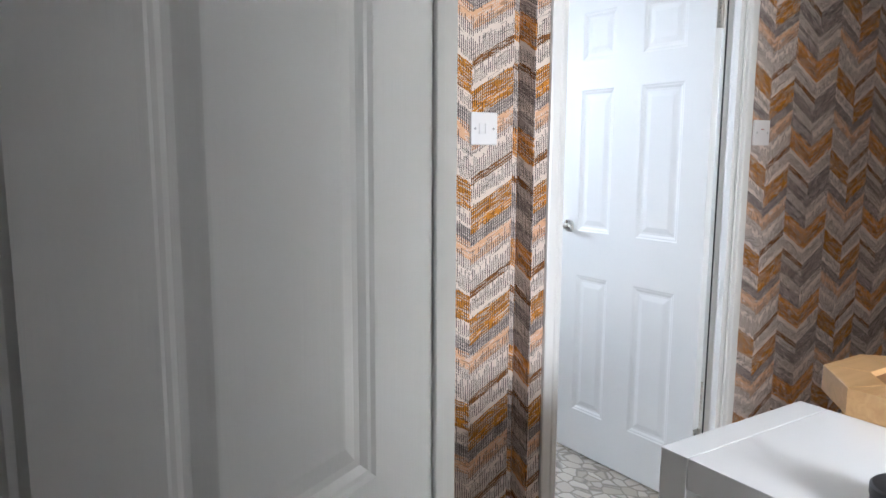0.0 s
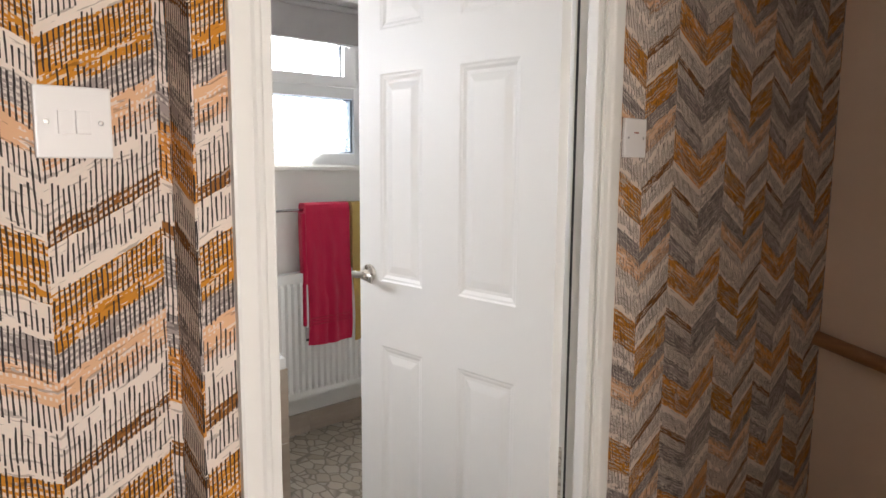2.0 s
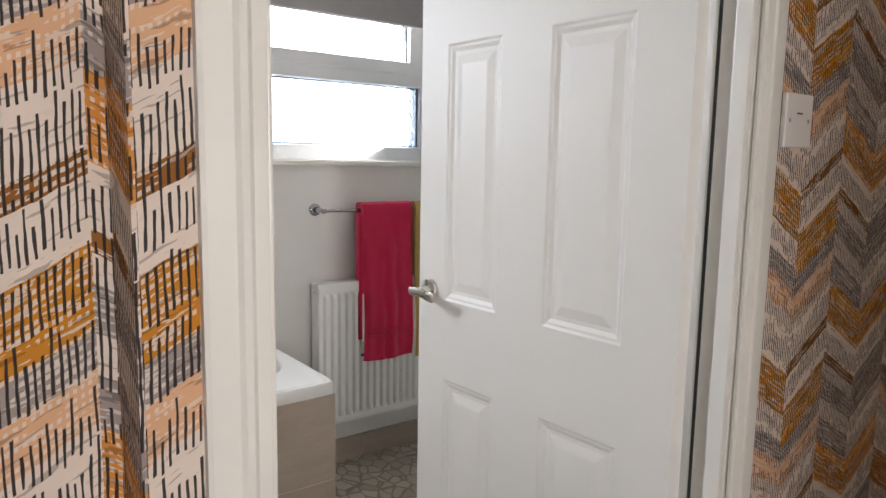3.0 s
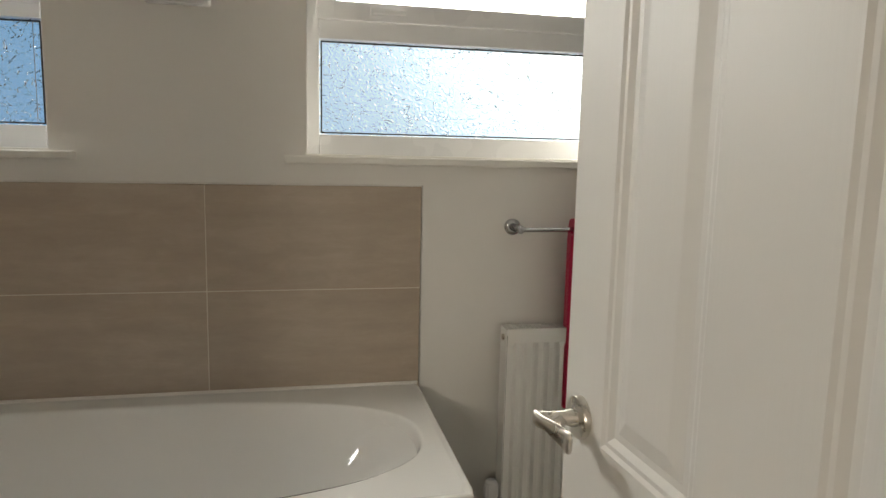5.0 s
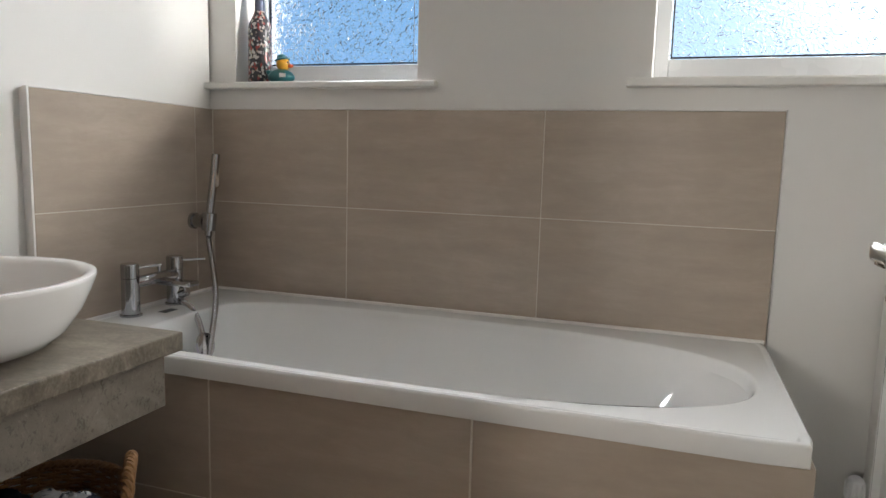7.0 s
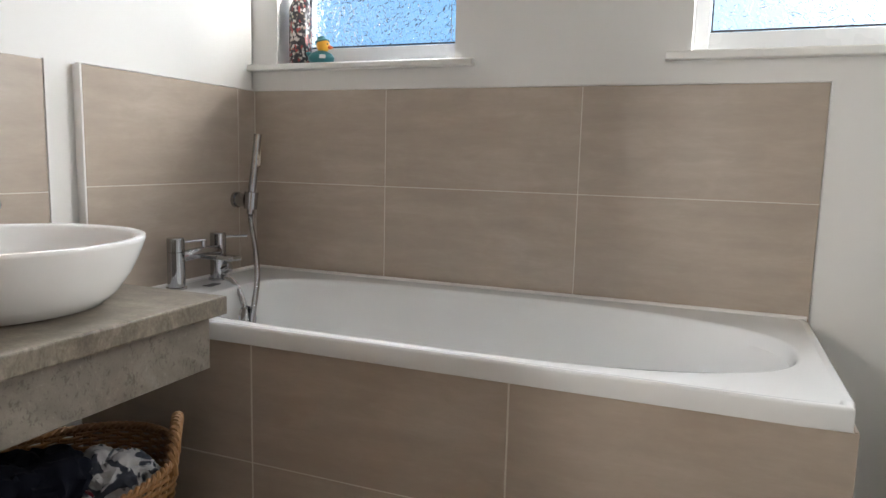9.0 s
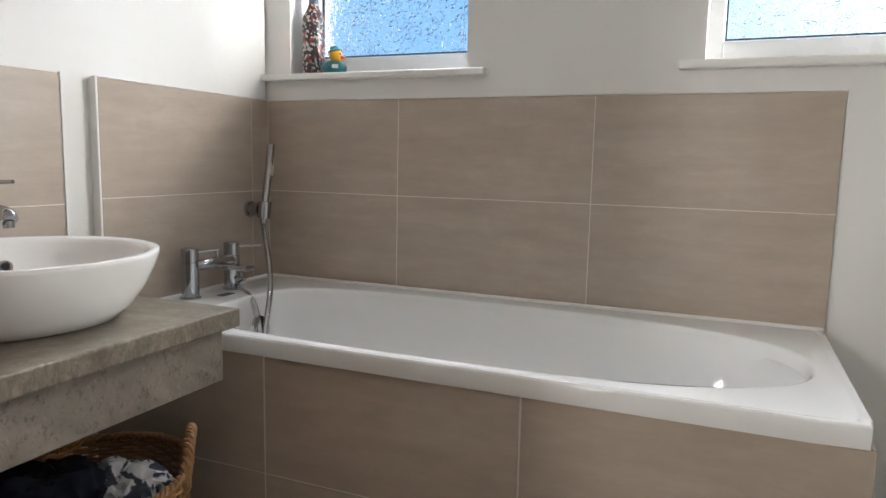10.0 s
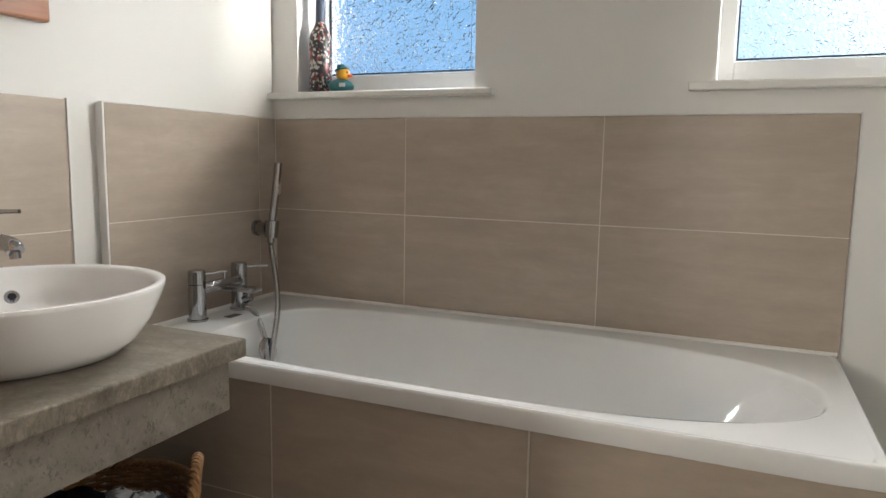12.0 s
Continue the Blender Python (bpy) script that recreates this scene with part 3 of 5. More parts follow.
def panel_door(name, label, width, height, thick, cols, rows, mat):
    """Six-panel moulded door. Local x from the hinge, y through the thickness, face at y = 0 and y = thick."""
    top = thing(name, label, "door")
    bm = bmesh.new()
    us = [0.0, *[c for pair in cols for c in pair], width]
    zs = [0.0, *[r for pair in rows for r in pair], height]
    for side, y in ((1, 0.0), (-1, thick)):
        grid = {(i, j): bm.verts.new((u, y, z)) for i, u in enumerate(us) for j, z in enumerate(zs)}
        for i in range(len(us) - 1):
            for j in range(len(zs) - 1):
                corner = [grid[i, j], grid[i + 1, j], grid[i + 1, j + 1], grid[i, j + 1]]
                if i % 2 == 1 and j % 2 == 1:
                    u0, u1, z0, z1 = us[i], us[i + 1], zs[j], zs[j + 1]
                    ring = corner
                    for inset, depth in ((0.005, 0.0025), (0.010, 0.003), (0.018, 0.0070), (0.026, 0.0072), (0.046, 0.0022), (0.049, 0.002)):
                        nxt = [bm.verts.new((u0 + inset, y + side * depth, z0 + inset)), bm.verts.new((u1 - inset, y + side * depth, z0 + inset)),
                               bm.verts.new((u1 - inset, y + side * depth, z1 - inset)), bm.verts.new((u0 + inset, y + side * depth, z1 - inset))]
                        for k in range(4):
                            bm.faces.new((ring[k], ring[(k + 1) % 4], nxt[(k + 1) % 4], nxt[k]))
                        ring = nxt
                    bm.faces.new(ring)
                else:
                    bm.faces.new(corner)
    for u in (0.0, width):
        bm.faces.new([bm.verts.new(p) for p in ((u, 0, 0), (u, thick, 0), (u, thick, height), (u, 0, height))])
    for z in (0.0, height):
        bm.faces.new([bm.verts.new(p) for p in ((0, 0, z), (width, 0, z), (width, thick, z), (0, thick, z))])
    bmesh.ops.remove_doubles(bm, verts=bm.verts[:], dist=0.0004)
    part("leaf", bm, mat, top)
    return top


COLS = ((0.110, 0.300), (0.434, 0.606))
ROWS = ((0.190, 0.785), (0.975, 1.555), (1.672, 1.860))


def hinge(parent, z):
    plate = part("hinge", box(-0.0035, -0.0008, 0.002, 0.032, z, z + 0.10, 0.0006), M_satin, parent, "satin steel butt hinge")
    part("knuckle", tube([(-0.006, -0.002, z), (-0.006, -0.002, z + 0.10)], 0.006, 10), M_satin, plate)
    for k in (0.02, 0.05, 0.08):
        part("screw", lathe([(0, 0.0012), (0.0035, 0.001), (0.004, 0)], pose(-0.0035, 0.02, z + k, 0, -90, 0), 10), M_screw, plate)


def lever_handle(parent, u, z, face):
    """Round rose, neck and a wavy lever that points back to the hinge. face: -1 stands off the side y = 0."""
    y0 = 0.0 if face < 0 else 0.034
    m = pose(u, y0, z, 90 if face < 0 else -90, 0, 0)
    rose = part("handle_rose", lathe([(0, 0.0), (0.026, 0.0), (0.0262, 0.006), (0.0245, 0.0085), (0.015, 0.009), (0.0, 0.009)], m, 36), M_satin, parent, "satin nickel round rose", True)
    part("neck", lathe([(0.0115, 0.008), (0.0105, 0.016), (0.009, 0.022), (0.0095, 0.040), (0.011, 0.052), (0.008, 0.058), (0, 0.059)], m, 24), M_satin, rose, "", True)
    s = -1 if face < 0 else 1
    # a flat wavy paddle: thin towards the door, waisted, wider at its end
    pts = curve_pts([(u + 0.011, y0 + s * 0.057, z + 0.003), (u - 0.004, y0 + s * 0.058, z + 0.003), (u - 0.020, y0 + s * 0.052, z + 0.001), (u - 0.036, y0 + s * 0.044, z - 0.004),
                     (u - 0.050, y0 + s * 0.041, z - 0.007), (u - 0.062, y0 + s * 0.044, z - 0.006)], 24)
    bm = bmesh.new()
    rings = []
    for i, p in enumerate(pts):
        k = i / 24
        end = min(1.0, 0.55 + 5 * k, 0.45 + 6 * (1 - k))
        high = (0.0100 - 0.0030 * math.sin(min(1.0, k / 0.6) * math.pi) + 0.0030 * max(0.0, k - 0.4) / 0.6) * end
        flat = (0.0042 + 0.0012 * math.sin(k * math.pi)) * end
        rings.append([bm.verts.new((p.x, p.y + flat * math.copysign(abs(math.sin(a)) ** 0.7, math.sin(a)), p.z + high * math.copysign(abs(math.cos(a)) ** 0.7, math.cos(a))))
                      for a in (2 * math.pi * j / 16 for j in range(16))])
    for ra, rb in zip(rings, rings[1:]):
        for j in range(16):
            bm.faces.new((ra[j], ra[(j + 1) % 16], rb[(j + 1) % 16], rb[j]))
    bm.faces.new(rings[0])
    bm.faces.new(rings[-1])
    bmesh.ops.recalc_face_normals(bm, faces=bm.faces[:])
    part("lever", bm, M_satin, rose, "", True)


bath_door = panel_door("door_bathroom", "white six-panel moulded bathroom door standing wide open", 0.701, 1.985, 0.034, COLS, ROWS, M_door)
for z in (0.20, 1.72):
    hinge(bath_door, z)
lever_handle(bath_door, 0.656, 0.992, 1)
lever_handle(bath_door, 0.656, 0.992, -1)
part("latch_plate", box(0.7005, 0.7022, 0.007, 0.027, 0.95, 1.04, 0.0005), M_satin, bath_door)
# the landing-side face is local y = thick
ang = math.degrees(math.atan2(-1.175 + 1.888, 1.652 - 1.682))
bath_door.matrix_world = pose(1.682, -1.888, 0.008, 0, 0, ang) @ Matrix.Translation((0.012, -0.034, 0))

bed_door = panel_door("door_bedroom", "white six-panel door standing open beside the landing", 0.762, 1.985, 0.038,
                      ((0.060, 0.296), (0.385, 0.628)), ROWS, M_door)
for z in (0.20, 1.72):
    hinge(bed_door, z)
part("closing_strip", box(0.7635, 0.802, 0.004, 0.030, 0, 1.985, 0.004), M_gloss, bed_door)
part("edge_bead", box(0.737, 0.757, -0.006, 0.0002, 0, 1.985, 0.003, 3), M_gloss, bed_door)
bed_ang = math.degrees(math.atan2(0.47, 0.88))
bed_door.matrix_world = pose(0.042 - 0.762 * 0.882, -2.755 - 0.762 * 0.471, 0.008, 0, 0, bed_ang)
frame_bed = setting(new("door_frame_bedroom"), "white painted lining of the bedroom doorway", "door frame")
for y0, y1 in ((-3.90, -3.872), (-3.148, -3.12)):
    part("lining", box(-0.80, -0.688, y0, y1, 0, 2.03, 0.001), M_gloss, frame_bed)


# ---- windows ----
def window(name, label, hole, left, right, low, mid, high, face, depth):
    """uPVC window: fixed pane below, opening light above. left, right: glass edges; low, mid, high: (z, z) pairs of panes."""
    x0, x1, z0, z1 = hole
    top = setting(new(name), label, "window")
    y0, y1 = face, face + depth
    bm = bmesh.new()
    add_box(bm, x0, left - 0.004, y0, y1, z0, z1, 0.003)
    add_box(bm, right + 0.004, x1, y0, y1, z0, z1, 0.003)
    add_box(bm, left - 0.004, right + 0.004, y0, y1, z0, low[0] - 0.004, 0.003)
    add_box(bm, left - 0.004, right + 0.004, y0, y1, low[1] + 0.004, mid[0] - 0.045, 0.003)
    add_box(bm, left - 0.004, right + 0.004, y0, y1, high, z1, 0.003)
    part("window_frame", bm, M_upvc, top)
    # sash of the opening light, proud of the frame
    sx0, sx1, sz0, sz1 = left - 0.012, right + 0.012, mid[0] - 0.052, high + 0.01
    gx0, gx1 = left + 0.038, right - 0.060
    bm = bmesh.new()
    ys0, ys1 = y0 - 0.012, y1 - 0.004
    add_box(bm, sx0, gx0, ys0, ys1, sz0, sz1, 0.004)
    add_box(bm, gx1, sx1, ys0, ys1, sz0, sz1, 0.004)
    add_box(bm, gx0 - 0.004, gx1 + 0.004, ys0, ys1, sz0, mid[0], 0.004)
    add_box(bm, gx0 - 0.004, gx1 + 0.004, ys0, ys1, mid[1], sz1, 0.004)
    sash = part("sash", bm, M_upvc, top, "white plastic opening light")
    for a, b, c, d, on in ((left, right, low[0], low[1], top), (gx0, gx1, mid[0], mid[1], sash)):
        g = part("pane", box(a - 0.004, b + 0.004, y0 + 0.022, y0 + 0.027, c - 0.004, d + 0.004), M_frost, on, "obscure textured glass")
        g.visible_shadow = False
        bm = bmesh.new()
        t = 0.004
        for e in ((a, b, c, c + t), (a, b, d - t, d), (a, a + t, c, d), (b - t, b, c, d)):
            add_box(bm, e[0], e[1], y0 + 0.012, y0 + 0.021, e[2], e[3])
        part("gasket", bm, M_black, on, "black rubber glazing gasket")
    if right - left < 0.6:
        part("glazing_line", box(right - 0.0235, right - 0.0220, y0 + 0.0205, y0 + 0.0215, low[0], low[1]), M_screw, top)
    hx = left + 0.14
    stay = part("handle_base", box(hx, hx + 0.035, ys0 - 0.010, ys0, mid[0] - 0.040, mid[0] - 0.014, 0.003), M_upvc, sash)
    part("handle", box(hx + 0.008, hx + 0.10, ys0 - 0.022, ys0 - 0.010, mid[0] - 0.034, mid[0] - 0.020, 0.004), M_upvc, stay)
    return top


window("window_1", "small corner window with blue-lit obscure glass", W1, 0.118, 0.652, (1.366, 1.640), (1.735, 1.96), 2.0, 0.120, 0.06)
window("window_2", "wide white window with bright obscure glass", W2, 1.392, 2.530, (1.362, 1.626), (1.735, 1.95), 2.0, 0.098, 0.06)


def sill(name, x0, x1, z0, z1, y0, y1, label):
    ob = setting(new(name), label, "window sill")
    bm = bmesh.new()
    add_box(bm, x0, x1, y0, 0.0076, z0, z1, 0.006, 3)
    part("board", bm, M_gloss, ob)
    return ob


sill("window_sill_1", -0.024, 0.760, 1.276, 1.2965, -0.028, 0.1, "white painted rounded window board")
sill("window_sill_2", 1.287, 2.640, 1.274, 1.2965, -0.028, 0.1, "white painted window board")
for k, (hole, face) in enumerate(((W1, 0.120), (W2, 0.098))):
    setting(part("reveal_board", box(hole[0], hole[1], 0.0078, face, hole[2] - 0.01, hole[2] + 0.0045, 0.001), M_gloss), "white painted sill inside the window reveal", "window sill")

blind = thing("roller_blind", "grey roller blind drawn up above the wide window", "blind")
part("fabric", box(1.365, 2.560, 0.060, 0.0615, 1.885, 2.05), M_blind, blind)
part("roller", tube([(1.362, 0.061, 2.052), (2.563, 0.061, 2.052)], 0.017, 16), M_blind, blind, "", True)
part("bottom_bar", tube([(1.365, 0.061, 1.885), (2.560, 0.061, 1.885)], 0.005, 8), M_upvc, blind)

fan = thing("extractor_fan", "white plastic extractor fan cover between the windows", "fan")
part("cover", box(0.942, 1.105, -0.030, 0.0076, 1.678, 1.842, 0.008, 3), M_upvc, fan)
part("grille_plate", box(0.960, 1.087, -0.040, -0.030, 1.696, 1.824, 0.005, 2), M_upvc, fan)

# ---- outside ----
bm = bmesh.new()
vs = [bm.verts.new(p) for p in ((-6, 0, -2.7), (9, 0, -2.7), (9, 0, 5.5), (-6, 0, 5.5))]
bm.faces.new(vs)
backdrop = part("backdrop", bm, sky_glow())
backdrop.location = (0, 1.6, 0)
setting(backdrop, "hazy bright blue sky outside the windows", "sky")
bm = bmesh.new()
bmesh.ops.create_grid(bm, x_segments=2, y_segments=2, size=600)
ground = part("ground", bm, plain("garden_ground", (0.10, 0.12, 0.05), 0.9))
ground.location = (0, 0, -2.8)
setting(ground, "plain garden ground far below the windows", "ground")


# ---- tiles ----
def tile(parent, x0, x1, y0, y1, z0, z1, m=None):
    ob = part("tile", box(x0, x1, y0, y1, z0, z1, 0.0012, 1), M_tile, parent)
    if m is not None:
        ob.matrix_world = m
    return ob


G = 0.0009
grout = part("grout", box(-0.018, 1.676, 0.0008, 0.0078, 0.60, 1.2135), M_grout, wall_north, "pale grout bed")
for z0, z1 in ((0.606, 0.9165), (0.9165, 1.2145)):
    for x0, x1 in ((-0.012, 0.4745), (0.4745, 1.0760), (1.0760, 1.6770)):
        tile(wall_north, x0 + G, x1 - G, 0.0, 0.006, z0 + G, z1 - G)
part("edge_trim", box(1.6775, 1.6815, -0.0012, 0.0078, 0.606, 1.2175, 0.0006, 1), M_trim, wall_north, "slim metal edge trim")
part("edge_trim", box(-0.014, 1.6773, -0.0012, 0.0078, 1.2147, 1.2175, 0.0006, 1), M_white_trim, wall_north, "white edge trim")

# boarded tile panel at the tap end, proud of the wall
boxing = setting(new("tiled_boxing"), "tiled boarding at the tap end of the bath", "wall panel")
part("board", box(-0.100, -0.0205, -0.672, 0.0, 0, 1.2135), M_wall, boxing)
for z0, z1 in ((0.606, 0.9165), (0.9165, 1.2145)):
    for y0, y1 in ((-0.672, -0.0865), (-0.0865, -0.001)):
        tile(boxing, -0.0202, -0.012, y0 + G, y1 - G, z0 + G, z1 - G)
part("grout", box(-0.0204, -0.0128, -0.671, -0.0012, 0.60, 1.2135), M_grout, boxing)
part("edge_trim", box(-0.026, -0.0105, -0.6785, -0.6722, 0, 1.2165, 0.001, 1), M_white_trim, boxing, "white corner trim")
part("edge_trim", box(-0.0215, -0.0108, -0.672, -0.001, 1.2147, 1.2175, 0.0006, 1), M_white_trim, boxing, "white edge trim")

# splashback behind the basin, on the out-of-square wall
splash = setting(new("tiled_splashback"), "taupe tiled splashback above the basin counter", "wall panel")
slant = pose(-0.022, 0, 0, 0, 0, -math.degrees(math.atan2(0.056, 1.885)))
for z0, z1 in ((0.716, 0.906), (0.906, 1.2145)):
    for y0, y1 in ((-1.356, -0.756), (-1.88, -1.356)):
        tile(splash, 0.0035, 0.0095, y0 + G, y1 - G, z0 + G, z1 - G, slant)
g = part("grout", box(0.001, 0.0088, -1.878, -0.758, 0.716, 1.213), M_grout, splash)
g.matrix_world = slant
g = part("edge_trim", box(0.001, 0.0115, -0.7555, -0.7515, 0.716, 1.217, 0.0006, 1), M_white_trim, splash, "white edge trim")
g.matrix_world = slant
# grey tiled skirting below the radiator
skirt = setting(new("skirting"), "grey-brown tiled bathroom skirting", "skirting")
for x0, x1 in ((1.690, 2.180), (2.180, 2.780), (2.780, 2.949)):
    tile(skirt, x0 + G, x1 - G, -0.010, 0.0078, 0.001, 0.100)


# ---- bath ----
def superellipse(cx, cy, a, b, n_pos, n_neg, k, count):
    t = 2 * math.pi * k / count
    c, s = math.cos(t), math.sin(t)
    n = n_pos if c > 0 else n_neg
    return (cx + a * math.copysign(abs(c) ** (2 / n), c), cy + b * math.copysign(abs(s) ** (2 / n), s))


def rounded_rect(x0, x1, y0, y1, r, k, count):
    t = 2 * math.pi * k / count
    c, s = math.cos(t), math.sin(t)
    cx, cy, a, b = (x0 + x1) / 2, (y0 + y1) / 2, (x1 - x0) / 2, (y1 - y0) / 2
    scale = 1 / max(abs(c) / a if c else 1e-9, abs(s) / b if s else 1e-9)
    px, py = c * scale, s * scale
    ix, iy = a - r, b - r
    if abs(px) > ix and abs(py) > iy:
        d = Vector((abs(px) - ix, abs(py) - iy))
        d = d.normalized() * r if d.length > 1e-9 else d
        px, py = math.copysign(ix + d.x, px), math.copysign(iy + d.y, py)
    return (cx + px, cy + py)


def rings_mesh(rings, close_last=True, close_first=False):
    bm = bmesh.new()
    vs = [[bm.verts.new(p) for p in ring] for ring in rings]
    count = len(vs[0])
    for a, b in zip(vs, vs[1:]):
        for k in range(count):
            bm.faces.new((a[k], a[(k + 1) % count], b[(k + 1) % count], b[k]))
    if close_last:
        bm.faces.new(vs[-1])
    if close_first:
        bm.faces.new(vs[0][::-1])
    return bm


RIM = 0.626
BX0, BX1, BY0, BY1 = -0.011, 1.674, -0.702, -0.0015
N = 160
rings = []
for inset, z in ((0.010, RIM - 0.041), (0.001, RIM - 0.041), (0.0, RIM - 0.039), (0.0, RIM - 0.006), (0.0015, RIM - 0.002), (0.004, RIM), (0.014, RIM), (0.016, RIM - 0.0015), (0.020, RIM - 0.0015)):
    rings.append([(*rounded_rect(BX0 + inset, BX1 - inset, BY0 + inset, BY1 - inset * 0.2, 0.022, k, N), z) for k in range(N)])
CX, CY, AX, AY = 0.890, -0.375, 0.722, 0.287
for shrink, z in ((-0.010, RIM), (-0.006, RIM - 0.0006), (-0.002, RIM - 0.0022), (0.001, RIM - 0.006), (0.004, RIM - 0.012), (0.010, RIM - 0.030)):
    rings.append([(*superellipse(CX, CY, AX - shrink, AY - shrink, 2.5, 4.2, k, N), z) for k in range(N)])
for d, sx, sy in ((0.07, 0.048, 0.030), (0.14, 0.092, 0.055), (0.21, 0.136, 0.080), (0.28, 0.185, 0.108), (0.335, 0.235, 0.138), (0.37, 0.30, 0.170), (0.385, 0.38, 0.215)):
    rings.append([(*superellipse(CX - sx * 0.70, CY - sy * 0.45, AX - sx, AY - sy, 2.5, 4.0, k, N), RIM - d) for k in range(N)])
bath = thing("bathtub", "white acrylic bathtub with rounded end, fitted against the tiled wall", "bathtub")
part("tub", rings_mesh(rings), M_bath, bath, "", True)
part("sealant", tube([(0.0, -0.004, RIM + 0.001), (1.672, -0.004, RIM + 0.001)], 0.006, 8), M_white_trim, bath)
part("sealant", tube([(-0.009, -0.004, RIM + 0.001), (-0.009, -0.66, RIM + 0.001)], 0.006, 8), M_white_trim, bath)
part("overflow", lathe([(0, 0.010), (0.022, 0.010), (0.034, 0.007), (0.036, 0.0)], pose(0.232, -0.372, 0.548, 0, 78, 0), 28), M_chrome, bath, "round chrome overflow", True)
part("badge", box(0.078, 0.104, -0.372, -0.322, RIM, RIM + 0.0012, 0.0004, 1), M_black, bath, "small dark maker badge")
panel = setting(new("bath_panel"), "taupe tiled panel along the bath side", "bath panel")
part("backing", box(-0.09, 1.672, -0.6892, -0.650, 0.0, RIM - 0.045), M_grout, panel)
part("backing", box(1.640, 1.672, -0.650, 0.0, 0.0, RIM - 0.045), M_grout, panel)
for z0, z1 in ((0.001, 0.303), (0.303, RIM - 0.0425)):
    for x0, x1 in ((-0.09, 0.489), (0.489, 1.0905), (1.0905, 1.6805)):
        tile(panel, x0 + G * 2.2, x1 - G * 2.2, -0.6905, -0.6885, z0 + G * 2.0, z1 - G * 1.2)
    tile(panel, 1.6725, 1.6795, -0.6818, -0.335, z0 + G, z1 - G)
    tile(panel, 1.6725, 1.6795, -0.333, -0.012, z0 + G, z1 - G)
# dark slab on the tiles paints the shade under the rim
part("gap", box(1.040, 1.098, -0.6915, -0.690, RIM - 0.0435, RIM - 0.0412), M_shade, panel)

# ---- bath taps and hand shower ----
taps = thing("bath_mixer", "chrome bath mixer with two pillars on the bath rim", "tap")
for k, y in enumerate((-0.438, -0.262)):
    pillar = part("pillar", lathe([(0.0, 0.0), (0.029, 0.0), (0.029, 0.005), (0.0245, 0.007), (0.0238, 0.09), (0.0238, 0.104), (0.0, 0.104)], pose(0.045, y, RIM), 28), M_chrome, taps, "", True)
    part("handle", lathe([(0.0, 0.1055), (0.0238, 0.1055), (0.0238, 0.141), (0.021, 0.144), (0, 0.144)], pose(0.045, y, RIM), 28), M_chrome, pillar, "", True)
    a = (0.045, y, RIM + 0.130)
    d = Vector((0.75, 0.66, 0.03)) if k else Vector((0.55, 0.80, 0.06))
    part("lever", tube([a, Vector(a) + d * 0.085], 0.0035, 8), M_chrome, pillar)
bar = part("crossbar", tube(curve_pts([(0.047, -0.438, RIM + 0.088), (0.062, -0.39, RIM + 0.094), (0.066, -0.35, RIM + 0.096), (0.062, -0.31, RIM + 0.094), (0.047, -0.262, RIM + 0.088)], 20), 0.016, 16), M_chrome, taps, "", True)
bm = bmesh.new()
add_box(bm, 0.055, 0.185, -0.372, -0.328, RIM + 0.078, RIM + 0.092, 0.005, 3)
part("spout", bm, M_chrome, taps, "flat chrome spout", True)
part("outlet", lathe([(0, 0), (0.018, 0), (0.019, 0.03), (0.014, 0.034), (0.0, 0.034)], pose(0.052, -0.262, RIM + 0.032, 0, 70, 20), 20), M_chrome, taps, "", True)
part("diverter", tube([(0.066, -0.35, RIM + 0.108), (0.066, -0.35, RIM + 0.132)], [0.004, 0.006], 10), M_chrome, taps)

shower = thing("hand_shower", "chrome hand shower on a wall bracket with coiled hose", "shower")
part("bracket_rose", tube([(-0.0125, -0.106, 0.869), (-0.002, -0.106, 0.869)], 0.026, 24), M_chrome, shower, "", True)
part("bracket", tube([(-0.004, -0.106, 0.869), (0.034, -0.106, 0.869)], 0.0215, 22), M_chrome, shower, "", True)
part("cradle", tube([(0.050, -0.111, 0.842), (0.054, -0.109, 0.896)], [0.021, 0.022], 18), M_chrome, shower, "", True)
hs = [(0.048, -0.111, 0.826), (0.054, -0.108, 0.900), (0.064, -0.103, 0.990), (0.072, -0.098, 1.080)]
part("handset", tube(curve_pts(hs, 16), [0.0115] * 6 + [0.0125] * 11, 16), M_chrome, shower, "slim stick handset", True)
part("spray_face", box(0.0735, 0.0785, -0.108, -0.092, 0.975, 1.07, 0.002), M_satin, shower)
hose = curve_pts([(0.05, -0.111, 0.832), (0.052, -0.114, 0.81), (0.074, -0.131, 0.759), (0.123, -0.182, 0.705), (0.184, -0.258, 0.65), (0.239, -0.345, 0.601), (0.252, -0.375, 0.556), (0.257, -0.39, 0.514),
                  (0.255, -0.395, 0.512), (0.246, -0.39, 0.542), (0.229, -0.375, 0.581), (0.181, -0.335, 0.618), (0.129, -0.295, 0.637), (0.088, -0.27, 0.642), (0.066, -0.262, 0.64)], 300)
bm = bmesh.new()
add_tube(bm, hose, [0.0078 + 0.0012 * (i % 2) for i in range(301)], 10)
shower.location.z = -0.010
part("hose", bm, chrome_mat("hose_steel", (0.48, 0.475, 0.47), 0.18), shower, "ribbed chrome hose")

